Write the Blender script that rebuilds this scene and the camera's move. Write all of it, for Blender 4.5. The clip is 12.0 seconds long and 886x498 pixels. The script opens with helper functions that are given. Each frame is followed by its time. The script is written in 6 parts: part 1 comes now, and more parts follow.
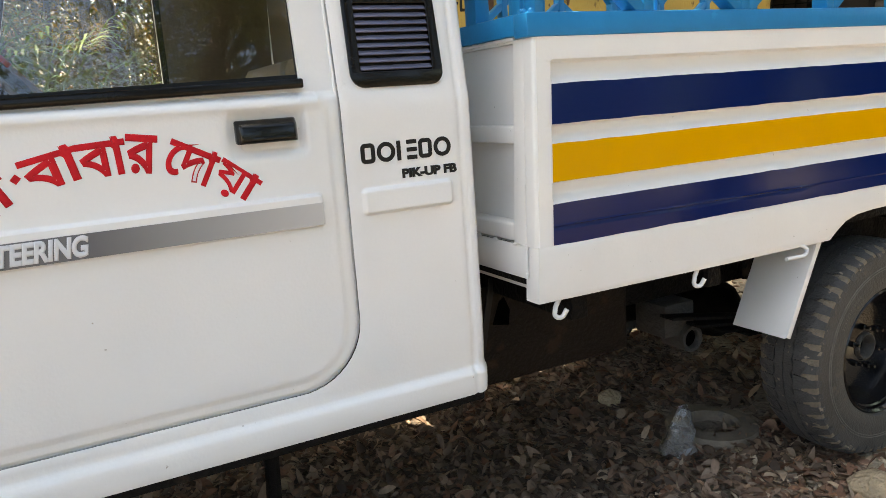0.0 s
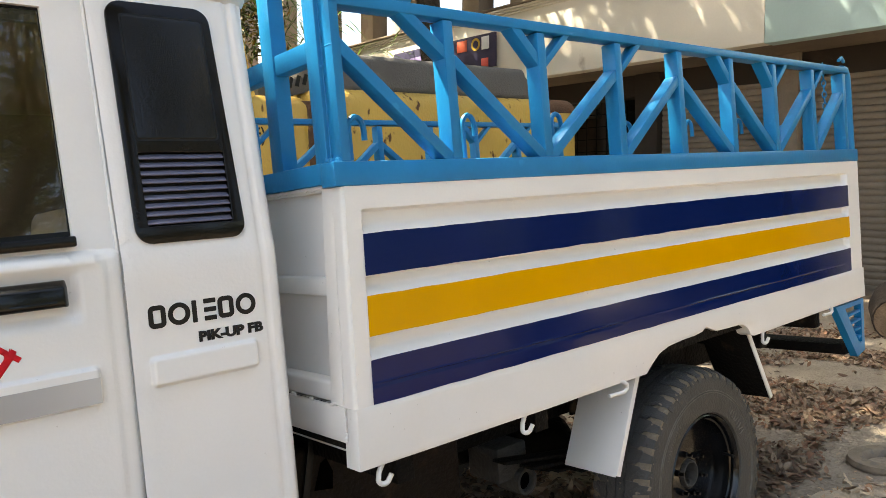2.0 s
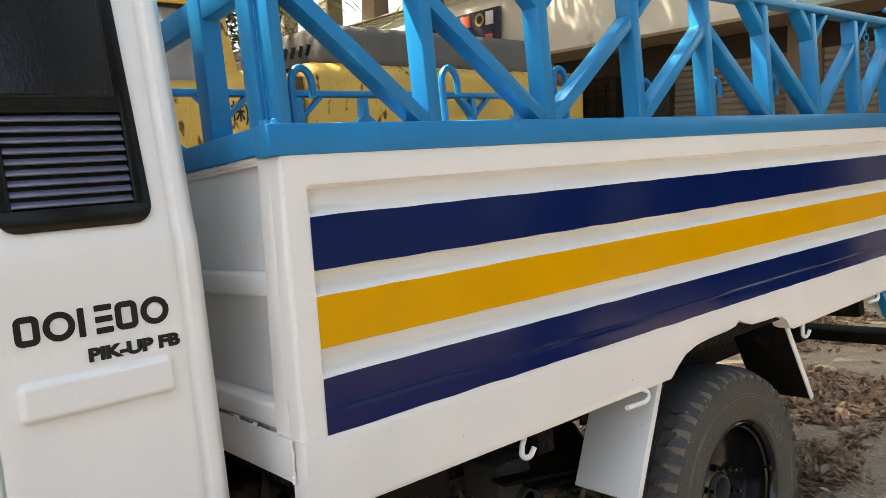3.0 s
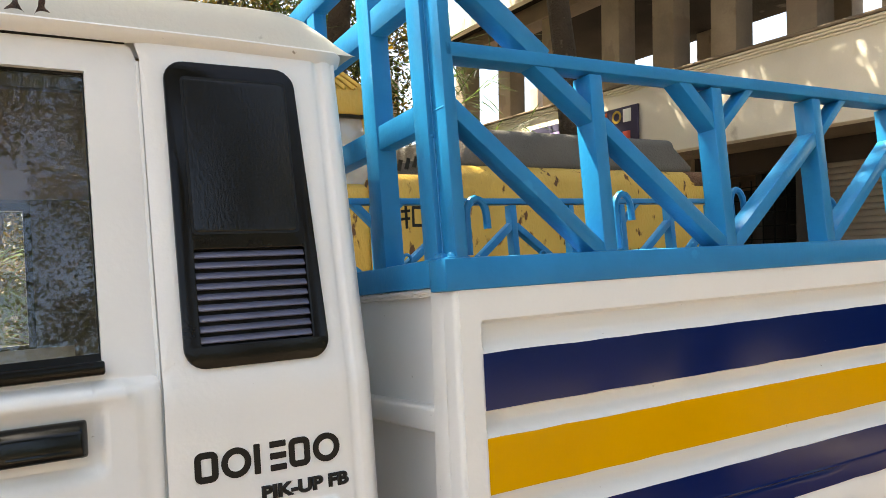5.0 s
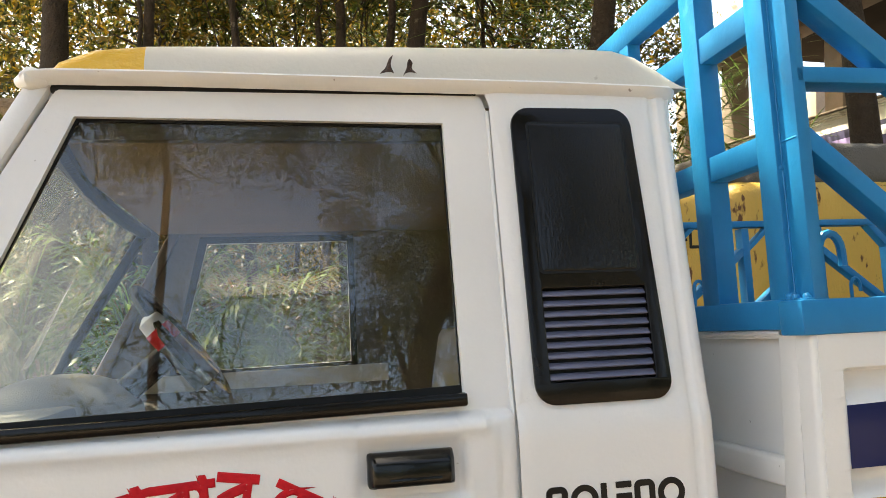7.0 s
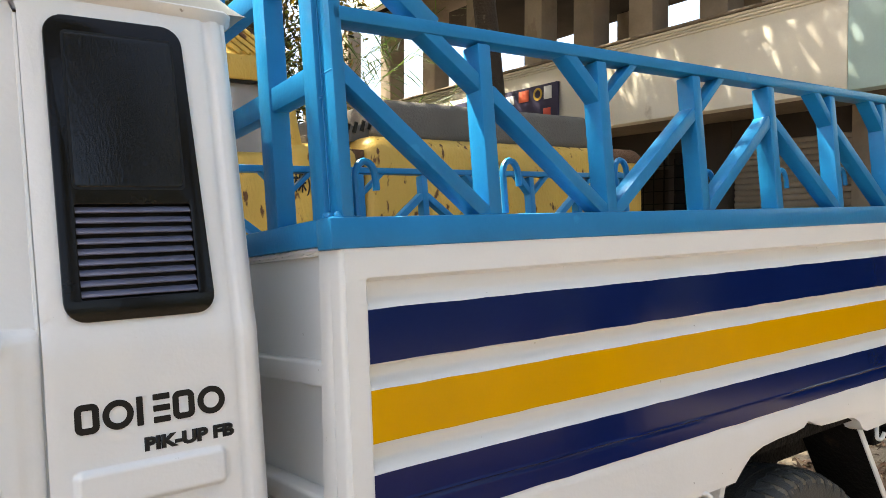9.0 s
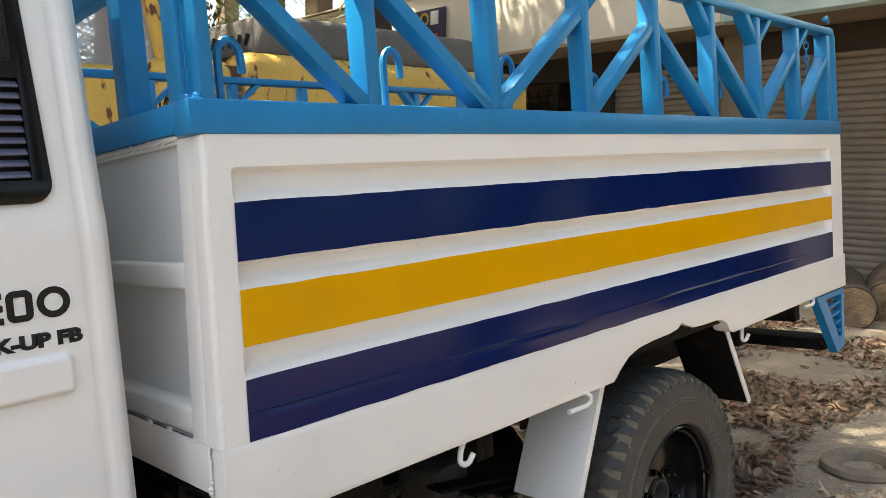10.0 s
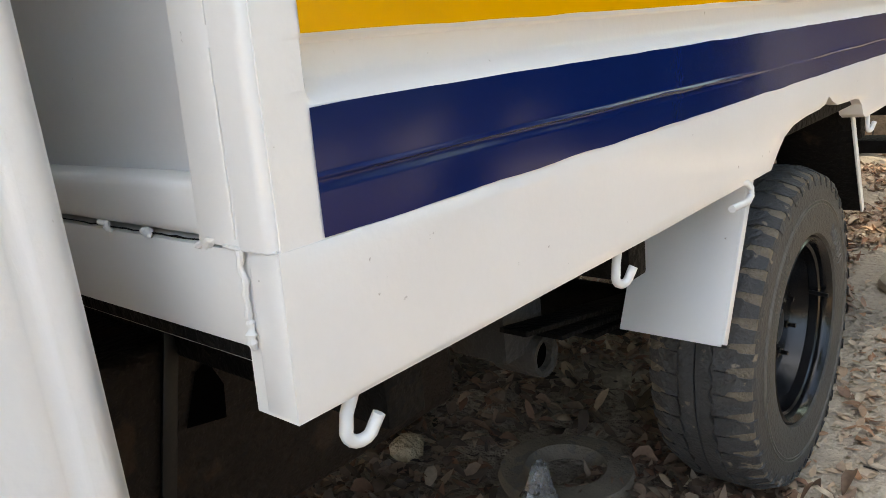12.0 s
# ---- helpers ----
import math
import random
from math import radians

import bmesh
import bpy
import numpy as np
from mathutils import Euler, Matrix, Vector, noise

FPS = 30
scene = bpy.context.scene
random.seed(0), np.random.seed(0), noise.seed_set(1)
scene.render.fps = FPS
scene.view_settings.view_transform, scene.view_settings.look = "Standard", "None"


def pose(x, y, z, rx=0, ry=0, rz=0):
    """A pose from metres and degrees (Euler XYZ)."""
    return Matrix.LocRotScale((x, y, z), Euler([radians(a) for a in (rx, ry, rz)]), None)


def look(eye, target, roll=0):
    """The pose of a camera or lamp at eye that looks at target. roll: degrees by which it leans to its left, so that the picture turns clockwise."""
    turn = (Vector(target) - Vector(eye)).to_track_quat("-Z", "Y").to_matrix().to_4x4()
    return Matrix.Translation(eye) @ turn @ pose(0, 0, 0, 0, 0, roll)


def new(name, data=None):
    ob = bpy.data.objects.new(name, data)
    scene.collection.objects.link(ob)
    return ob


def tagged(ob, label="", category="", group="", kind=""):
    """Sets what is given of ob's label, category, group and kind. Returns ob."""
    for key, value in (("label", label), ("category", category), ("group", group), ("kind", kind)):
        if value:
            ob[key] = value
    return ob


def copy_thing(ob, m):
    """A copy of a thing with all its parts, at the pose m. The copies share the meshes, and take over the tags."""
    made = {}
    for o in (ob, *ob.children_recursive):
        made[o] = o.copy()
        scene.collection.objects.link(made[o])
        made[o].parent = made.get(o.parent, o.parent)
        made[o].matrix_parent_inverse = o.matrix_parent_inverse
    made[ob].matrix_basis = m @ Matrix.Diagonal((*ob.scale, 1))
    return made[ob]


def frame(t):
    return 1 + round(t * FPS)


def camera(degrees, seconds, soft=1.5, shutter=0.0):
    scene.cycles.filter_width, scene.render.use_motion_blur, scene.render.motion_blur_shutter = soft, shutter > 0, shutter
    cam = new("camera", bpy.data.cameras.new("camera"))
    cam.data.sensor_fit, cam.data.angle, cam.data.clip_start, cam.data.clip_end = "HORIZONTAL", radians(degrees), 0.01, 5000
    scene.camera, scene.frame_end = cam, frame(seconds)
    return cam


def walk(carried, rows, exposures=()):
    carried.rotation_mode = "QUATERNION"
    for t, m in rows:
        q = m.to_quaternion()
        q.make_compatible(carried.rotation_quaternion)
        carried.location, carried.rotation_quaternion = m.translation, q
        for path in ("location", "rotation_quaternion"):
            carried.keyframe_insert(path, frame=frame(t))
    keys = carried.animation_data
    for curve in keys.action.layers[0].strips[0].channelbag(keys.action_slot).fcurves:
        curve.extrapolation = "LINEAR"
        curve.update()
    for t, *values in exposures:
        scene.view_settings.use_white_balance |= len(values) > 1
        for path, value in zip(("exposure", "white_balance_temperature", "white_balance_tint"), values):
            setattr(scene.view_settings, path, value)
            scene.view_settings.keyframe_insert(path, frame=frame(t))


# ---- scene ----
cam = camera(61.18, 12.0, soft=0.7)
# The truck leans on a gentle slope: TILT carries its own axes (x to the tail, y to the far side, z up) into the world.
TILT = Matrix(((0.9994, 0.0014, -0.0349), (0.0014, 0.9968, 0.0797), (0.0349, -0.0797, 0.9962))).to_4x4()
PATH = [
    (0, (-0.9500, -1.3728, 1.2585), (-0.0565, 0.3745, 0.8730), -4.20),
    (0.5, (-0.8974, -1.3744, 1.2803), (0.2342, 0.2499, 0.9954), -3.90),
    (1, (-0.8905, -1.3716, 1.3158), (0.3609, 0.1793, 1.1466), -4.15),
    (1.5, (-0.8962, -1.3656, 1.3273), (0.3993, 0.1549, 1.2295), -4.54),
    (2, (-0.8404, -1.2998, 1.3066), (0.4519, 0.2238, 1.2129), -4.94),
    (2.5, (-0.6498, -1.1460, 1.2934), (0.6266, 0.3890, 1.1728), -5.63),
    (2.7, (-0.5914, -1.0965, 1.2839), (0.6771, 0.4437, 1.1467), -5.79),
    (4.5, (-0.5243, -1.0389, 1.3461), (0.6782, 0.5591, 1.3674), -4.78),
    (5, (-0.5910, -0.9918, 1.3683), (0.4170, 0.7305, 1.5023), -4.45),
    (5.5, (-0.6362, -0.9637, 1.3968), (0.1195, 0.8792, 1.5783), -3.72),
    (6, (-0.6732, -0.9588, 1.3980), (-0.1450, 0.9575, 1.6188), -3.20),
    (6.5, (-0.7154, -0.9566, 1.4134), (-0.3323, 0.9942, 1.6309), -2.76),
    (6.7, (-0.7219, -0.9539, 1.4124), (-0.3534, 0.9995, 1.6322), -2.67),
    (8.3, (-0.6446, -0.9912, 1.3796), (0.2479, 0.7914, 1.5398), -3.83),
    (8.5, (-0.6247, -1.0096, 1.3706), (0.3689, 0.7215, 1.4978), -3.93),
    (9, (-0.5618, -1.0628, 1.3370), (0.6091, 0.5578, 1.3896), -4.13),
    (9.5, (-0.5299, -1.0811, 1.3133), (0.7696, 0.4383, 1.2618), -4.09),
    (10, (-0.5070, -1.0105, 1.2673), (0.8779, 0.4252, 1.1225), -4.42),
    (10.5, (-0.4784, -0.7793, 1.2346), (0.9610, 0.5883, 0.9943), -4.55),
    (11, (-0.4248, -0.5794, 1.2446), (1.0448, 0.7334, 0.9026), -4.50),
    (11.5, (-0.3995, -0.5152, 1.2039), (1.0728, 0.7675, 0.7716), -5.01),
    (12, (-0.3011, -0.4221, 1.0437), (1.1261, 0.8803, 0.5269), -6.12),
]
walk(cam, [(t, TILT @ look(eye, target, roll)) for t, eye, target, roll in PATH],
     exposures=[(0, 2.72, 7600, 1), (1.5, 2.58, 7600, 2), (2.5, 2.61, 7600, 2), (5.5, 2.58, 7950, 2), (6.5, 2.51, 8000, 1), (9, 2.52, 7450, 3), (11, 2.62, 7450, 1), (12, 2.87, 7400, 1)])

# ---- light ----
SUN = Vector((-0.290, 0.400, 0.870)).normalized()
world = bpy.data.worlds.new("sky")
scene.world = world
world.use_nodes = True
wn = world.node_tree.nodes
sky = wn.new("ShaderNodeTexSky")
sky.sky_type, sky.sun_disc = "NISHITA", False
sky.sun_elevation = math.asin(SUN.z)
sky.sun_rotation = math.atan2(SUN.x, SUN.y)
sky.dust_density, sky.air_density, sky.ozone_density = 3.5, 0.6, 0.6
world.node_tree.links.new(sky.outputs[0], wn["Background"].inputs[0])
wn["Background"].inputs[1].default_value = 0.14
lamp = bpy.data.lights.new("sun", "SUN")
lamp.energy, lamp.angle, lamp.color = 4.8, radians(0.6), (1.0, 0.93, 0.82)
sun = new("sun", lamp)
sun.matrix_world = look((0, 0, 30), Vector((0, 0, 30)) - SUN)


# ---- materials ----
def mat(name, col, rough=0.5, metal=0.0, var=0.15, scale=3.0, fine=60.0, bump=0.05, col2=None, patch=None, coat=0.0, spec=0.5, isl=0.0, grain=None):
    """Colour with large and fine variation, bump; patch = (colour, amount, scale, rough) lays worn spots over it."""
    m = bpy.data.materials.new(name)
    m.use_nodes = True
    nt, n = m.node_tree, m.node_tree.nodes
    b = n["Principled BSDF"]
    tc = n.new("ShaderNodeTexCoord")

    def noise_of(s, detail):
        k = n.new("ShaderNodeTexNoise")
        k.inputs["Scale"].default_value, k.inputs["Detail"].default_value = s, detail
        if grain:
            g = n.new("ShaderNodeMapping")
            g.inputs["Scale"].default_value = grain
            nt.links.new(tc.outputs["Object"], g.inputs["Vector"])
            nt.links.new(g.outputs[0], k.inputs["Vector"])
        else:
            nt.links.new(tc.outputs["Object"], k.inputs["Vector"])
        return k.outputs["Fac"]

    def mix(f, a, c):
        k = n.new("ShaderNodeMix")
        k.data_type = "RGBA"
        if f is not None:
            nt.links.new(f, k.inputs[0])
        for v, i in ((a, 6), (c, 7)):
            if not isinstance(v, (tuple, list)):
                nt.links.new(v, k.inputs[i])
            else:
                k.inputs[i].default_value = (*v, 1)
        return k.outputs[2]

    def ramp(f, lo, hi):
        k = n.new("ShaderNodeMapRange")
        k.inputs[1].default_value, k.inputs[2].default_value = lo, hi
        nt.links.new(f, k.inputs[0])
        return k.outputs[0]

    big, small = noise_of(scale, 5), noise_of(fine, 3)
    dark = [c * (1 - var) for c in col] if col2 is None else col2
    base = mix(ramp(big, 0.3, 0.7), dark, col)
    base = mix(ramp(small, 0.2, 0.8), mix(None, base, base), base)
    tone = n.new("ShaderNodeMix")
    tone.data_type, tone.blend_type = "RGBA", "MULTIPLY"
    tone.inputs[0].default_value = 1.0
    grey = n.new("ShaderNodeMapRange")
    grey.inputs[3].default_value, grey.inputs[4].default_value = 1 - var * 0.5, 1.0
    nt.links.new(small, grey.inputs[0])
    nt.links.new(base, tone.inputs[6])
    nt.links.new(grey.outputs[0], tone.inputs[7])
    out = tone.outputs[2]
    if isl:
        geo = n.new("ShaderNodeNewGeometry")
        val = n.new("ShaderNodeMapRange")
        val.inputs[3].default_value, val.inputs[4].default_value = 1 - isl, 1 + isl * 0.6
        nt.links.new(geo.outputs["Random Per Island"], val.inputs[0])
        t2 = n.new("ShaderNodeMix")
        t2.data_type, t2.blend_type = "RGBA", "MULTIPLY"
        t2.inputs[0].default_value = 1.0
        nt.links.new(out, t2.inputs[6])
        nt.links.new(val.outputs[0], t2.inputs[7])
        out = t2.outputs[2]
    rr = n.new("ShaderNodeMapRange")
    rr.inputs[3].default_value, rr.inputs[4].default_value = max(0.0, rough - 0.08), min(1.0, rough + 0.1)
    nt.links.new(big, rr.inputs[0])
    rout = rr.outputs[0]
    if patch:
        pc, amount, ps, prough = patch
        f = ramp(noise_of(ps, 8), 1 - amount, 1 - amount + 0.05)
        out = mix(f, out, pc)
        k = n.new("ShaderNodeMix")
        nt.links.new(f, k.inputs[0])
        nt.links.new(rout, k.inputs[2])
        k.inputs[3].default_value = prough
        rout = k.outputs[0]
    nt.links.new(out, b.inputs["Base Color"])
    nt.links.new(rout, b.inputs["Roughness"])
    b.inputs["Metallic"].default_value = metal
    b.inputs["Coat Weight"].default_value, b.inputs["Coat Roughness"].default_value = coat, 0.08
    b.inputs["Specular IOR Level"].default_value = spec
    if bump:
        k = n.new("ShaderNodeBump")
        k.inputs["Strength"].default_value, k.inputs["Distance"].default_value = 1.0, bump * 0.1
        nt.links.new(small, k.inputs["Height"])
        nt.links.new(k.outputs[0], b.inputs["Normal"])
    return m


def glass(name, tint, gloss=1.0, film=None):
    m = bpy.data.materials.new(name)
    m.use_nodes = True
    nt, n = m.node_tree, m.node_tree.nodes
    n.remove(n["Principled BSDF"])
    tr, gl, fr, mx = (n.new("ShaderNode" + k) for k in ("BsdfTransparent", "BsdfGlossy", "Fresnel", "MixShader"))
    tr.inputs[0].default_value = (*tint, 1)
    gl.inputs["Roughness"].default_value = 0.01
    fr.inputs["IOR"].default_value = 1.80 * gloss
    nt.links.new(fr.outputs[0], mx.inputs[0])
    clear = tr.outputs[0]
    if film:  # a film of dust on the pane
        df, mf, nz, tc, mr = (n.new("ShaderNode" + k) for k in ("BsdfTranslucent" if len(film) < 3 else "BsdfDiffuse", "MixShader", "TexNoise", "TexCoord", "MapRange"))
        df.inputs[0].default_value = (*film[0], 1)
        nz.inputs["Scale"].default_value, nz.inputs["Detail"].default_value = 4, 5
        mr.inputs[3].default_value, mr.inputs[4].default_value = film[1] * 0.5, film[1] * 1.5
        nt.links.new(tc.outputs["Object"], nz.inputs["Vector"])
        nt.links.new(nz.outputs["Fac"], mr.inputs[0])
        nt.links.new(mr.outputs[0], mf.inputs[0])
        nt.links.new(clear, mf.inputs[1])
        nt.links.new(df.outputs[0], mf.inputs[2])
        clear = mf.outputs[0]
    nt.links.new(clear, mx.inputs[1])
    nt.links.new(gl.outputs[0], mx.inputs[2])
    nt.links.new(mx.outputs[0], n["Material Output"].inputs[0])
    return m


def leafy(name, stops, rough=0.5, trans=0.35):
    """Leaves whose colour runs over the stops from leaf to leaf, letting some light through."""
    m = bpy.data.materials.new(name)
    m.use_nodes = True
    nt, n = m.node_tree, m.node_tree.nodes
    b = n["Principled BSDF"]
    geo, ra = n.new("ShaderNodeNewGeometry"), n.new("ShaderNodeValToRGB")
    nt.links.new(geo.outputs["Random Per Island"], ra.inputs[0])
    ra.color_ramp.interpolation = "LINEAR"
    while len(ra.color_ramp.elements) < len(stops):
        ra.color_ramp.elements.new(0.5)
    for k, (e, c) in enumerate(zip(ra.color_ramp.elements, stops)):
        e.position, e.color = k / (len(stops) - 1), (*c, 1)
    tc, nz, mul, mr = n.new("ShaderNodeTexCoord"), n.new("ShaderNodeTexNoise"), n.new("ShaderNodeMix"), n.new("ShaderNodeMapRange")
    nz.inputs["Scale"].default_value = 90
    nt.links.new(tc.outputs["Object"], nz.inputs["Vector"])
    nt.links.new(nz.outputs["Fac"], mr.inputs[0])
    mr.inputs[3].default_value, mr.inputs[4].default_value = 0.6, 1.2
    mul.data_type, mul.blend_type = "RGBA", "MULTIPLY"
    mul.inputs[0].default_value = 1
    nt.links.new(ra.outputs[0], mul.inputs[6])
    nt.links.new(mr.outputs[0], mul.inputs[7])
    nt.links.new(mul.outputs[2], b.inputs["Base Color"])
    b.inputs["Roughness"].default_value = rough
    if trans:
        t, mx = n.new("ShaderNodeBsdfTranslucent"), n.new("ShaderNodeMixShader")
        mx.inputs[0].default_value = trans
        nt.links.new(mul.outputs[2], t.inputs[0])
        nt.links.new(b.outputs[0], mx.inputs[1])
        nt.links.new(t.outputs[0], mx.inputs[2])
        nt.links.new(mx.outputs[0], n["Material Output"].inputs[0])
    return m


WHITE = mat("white_paint", (0.80, 0.785, 0.76), 0.36, var=0.06, scale=2.2, fine=140, bump=0.004, coat=0.3, patch=((0.42, 0.38, 0.33), 0.262, 60, 0.6))
# Same white paint as WHITE, with the roof's warm canopy shade in its colour.
ROOFTONE = mat("warm_shaded_white_paint", (0.61, 0.565, 0.48), 0.42, var=0.10, scale=2.2, fine=140, bump=0.004, coat=0.1, patch=((0.42, 0.38, 0.31), 0.29, 50, 0.6))
WHITE2 = mat("white_enamel", (0.77, 0.755, 0.73), 0.36, var=0.06, scale=5, fine=120, bump=0.003, coat=0.25, patch=((0.30, 0.27, 0.24), 0.27, 70, 0.6))
NAVY = mat("navy_enamel", (0.0016, 0.0115, 0.085), 0.12, patch=((0.10, 0.11, 0.17), 0.265, 75, 0.5), var=0.15, scale=4, fine=160, bump=0.0006, coat=0.0, spec=0.2)
YELLOW = mat("yellow_enamel", (0.72, 0.355, 0.0), 0.22, var=0.08, scale=4, fine=160, bump=0.0015, coat=0.0, spec=0.15)
BLUE = mat("blue_enamel", (0.008, 0.200, 0.455), 0.33, var=0.16, scale=9, fine=90, bump=0.006, coat=0.0, spec=0.28, patch=((0.014, 0.215, 0.465), 0.36, 14, 0.5))
ROOFY = mat("yellow_roof_paint", (0.70, 0.40, 0.03), 0.35, var=0.08, coat=0.2)
BLACKP = mat("black_plastic", (0.008, 0.0064, 0.0054), 0.15, var=0.3, scale=10, fine=220, bump=0.002, spec=0.22)
BLACKT = mat("textured_black_plastic", (0.009, 0.0076, 0.0068), 0.2, var=0.3, scale=10, fine=240, bump=0.009, spec=0.3, grain=(1, 1, 0.28))
BLACKH = mat("glossy_black_handle", (0.004, 0.0037, 0.0035), 0.16, var=0.3, scale=10, fine=220, bump=0.0015, spec=0.34)
# Sky reflected on the black slats is put into their blue-grey colour.
SLATM = mat("sky_sheen_slat", (0.125, 0.128, 0.19), 0.34, var=0.2, scale=12, fine=200, bump=0.008, spec=0.55)
RUBBER = mat("black_rubber_seal", (0.005, 0.005, 0.005), 0.5, var=0.2, bump=0.02, spec=0.3)
TYRE = mat("dusty_tyre_rubber", (0.076, 0.069, 0.060), 0.62, spec=0.4, var=0.3, scale=14, fine=150, bump=0.04, patch=((0.105, 0.09, 0.073), 0.38, 30, 0.9))
TREAD = mat("dark_tread_rubber", (0.068, 0.066, 0.064), 0.58, spec=0.42, var=0.35, scale=20, fine=150, bump=0.05, patch=((0.22, 0.185, 0.14), 0.36, 34, 0.9))
DUST = mat("tan_dust_in_grooves", (0.25, 0.205, 0.15), 0.95, var=0.4, scale=25, fine=160, bump=0.08, patch=((0.14, 0.12, 0.10), 0.38, 22, 0.95))
STEEL = mat("black_wheel_steel", (0.007, 0.007, 0.0075), 0.18, spec=0.42, var=0.35, scale=15, fine=120, bump=0.0015, patch=((0.03, 0.026, 0.022), 0.27, 22, 0.5))
SCUFF = mat("scuffed_glint_rib", (0.17, 0.155, 0.135), 0.7, var=0.4, scale=40, fine=200, bump=0.03)
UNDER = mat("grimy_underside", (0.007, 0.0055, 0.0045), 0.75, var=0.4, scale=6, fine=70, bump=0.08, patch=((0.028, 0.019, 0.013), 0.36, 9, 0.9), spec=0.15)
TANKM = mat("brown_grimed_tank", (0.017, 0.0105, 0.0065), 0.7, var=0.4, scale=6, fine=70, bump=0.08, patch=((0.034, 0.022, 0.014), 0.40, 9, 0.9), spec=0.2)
HOLLOW = mat("unlit_black_hollow", (0.002, 0.0018, 0.0016), 1.0, var=0.2, bump=0.0, spec=0.0)
GRIME = mat("dusty_grey_steel", (0.055, 0.048, 0.04), 0.8, var=0.4, scale=8, fine=70, bump=0.08)
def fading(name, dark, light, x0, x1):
    """Sticker grey that runs along x from dark to light."""
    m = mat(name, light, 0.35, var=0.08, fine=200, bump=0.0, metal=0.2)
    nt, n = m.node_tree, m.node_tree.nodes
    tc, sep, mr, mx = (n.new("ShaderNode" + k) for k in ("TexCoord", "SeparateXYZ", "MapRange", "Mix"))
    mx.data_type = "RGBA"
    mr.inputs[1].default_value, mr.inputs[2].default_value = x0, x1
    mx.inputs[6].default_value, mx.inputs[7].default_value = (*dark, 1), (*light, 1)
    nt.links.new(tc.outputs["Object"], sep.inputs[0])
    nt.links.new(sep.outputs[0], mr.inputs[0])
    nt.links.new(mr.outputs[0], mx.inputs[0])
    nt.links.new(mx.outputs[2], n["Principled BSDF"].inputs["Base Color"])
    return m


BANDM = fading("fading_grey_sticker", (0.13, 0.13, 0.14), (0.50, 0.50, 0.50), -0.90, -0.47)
PALE = mat("pale_lettering", (0.66, 0.66, 0.68), 0.4, var=0.05, bump=0.0)
REDP = mat("red_brush_paint", (0.62, 0.010, 0.020), 0.5, spec=0.2, var=0.22, scale=40, fine=160, bump=0.02)
INKB = mat("black_lettering", (0.005, 0.005, 0.006), 0.35, var=0.1, bump=0.0, spec=0.3)
DARKIN = mat("dark_cabin_trim", (0.15, 0.115, 0.085), 0.7, var=0.25, bump=0.04)
CLOTH = mat("tan_seat_cloth", (0.42, 0.34, 0.26), 0.9, var=0.2, fine=200, bump=0.05)
HEADL = mat("brown_headlining", (0.27, 0.19, 0.115), 0.9, var=0.15, fine=260, bump=0.06)
BEIGE = mat("beige_door_trim", (0.62, 0.56, 0.44), 0.7, var=0.12, bump=0.03)
DASH = mat("grey_dashboard", (0.20, 0.197, 0.188), 0.6, var=0.15, fine=260, bump=0.03)
GLASS = glass("window_glass", (0.88, 0.88, 0.84), gloss=1.1, film=((0.72, 0.66, 0.56), 0.015))
DUSTY = glass("dusty_windscreen_glass", (0.85, 0.86, 0.80), film=((0.72, 0.70, 0.56), 0.19))
WEED = mat("chrome_metal", (0.6, 0.6, 0.6), 0.25, metal=1.0, var=0.1, bump=0.01)


# ---- building helpers ----
def part(name, bm, material, parent=None, label="", smooth=True):
    """Links a bmesh as one mesh object under a thing or a part."""
    me = bpy.data.meshes.new(name)
    bm.to_mesh(me)
    bm.free()
    me.materials.append(material)
    me.polygons.foreach_set("use_smooth", [smooth] * len(me.polygons))
    if smooth:
        me.set_sharp_from_angle(angle=radians(38))
    ob = new(name, me)
    if parent:
        ob.parent = parent
    return tagged(ob, label) if label else ob


def thing(name, label, category, group="", kind="", m=None):
    ob = new(name)
    if m is not None:
        ob.matrix_world = m
    return tagged(ob, label, category, group, kind)


def box(bm, x0, x1, y0, y1, z0, z1, bev=0.0, seg=2):
    vs = bmesh.ops.create_cube(bm, size=1)["verts"]
    bmesh.ops.transform(bm, verts=vs, matrix=Matrix.Translation(((x0 + x1) / 2, (y0 + y1) / 2, (z0 + z1) / 2)) @ Matrix.Diagonal((x1 - x0, y1 - y0, z1 - z0, 1)))
    if bev:
        es = list({e for v in vs for e in v.link_edges})
        bmesh.ops.bevel(bm, geom=es, offset=bev, segments=seg, affect="EDGES", profile=0.5)
    return bm


def boxed(*a, **k):
    return box(bmesh.new(), *a, **k)


def beam(p, q, wide, deep, bev=0.003, side=(0, 1, 0), bm=None):
    """A bar from p to q; deep runs along side, wide across."""
    bm = bm or bmesh.new()
    p, q = Vector(p), Vector(q)
    ax = (q - p).normalized()
    d = (Vector(side) - ax * ax.dot(Vector(side))).normalized()
    w = d.cross(ax)
    vs = bmesh.ops.create_cube(bm, size=1)["verts"]
    m = Matrix((ax * (q - p).length, d * deep, w * wide)).transposed().to_4x4()
    m.translation = (p + q) / 2
    bmesh.ops.transform(bm, verts=vs, matrix=m)
    if bev:
        bmesh.ops.bevel(bm, geom=list({e for v in vs for e in v.link_edges}), offset=bev, segments=2, affect="EDGES", profile=0.5)
    return bm


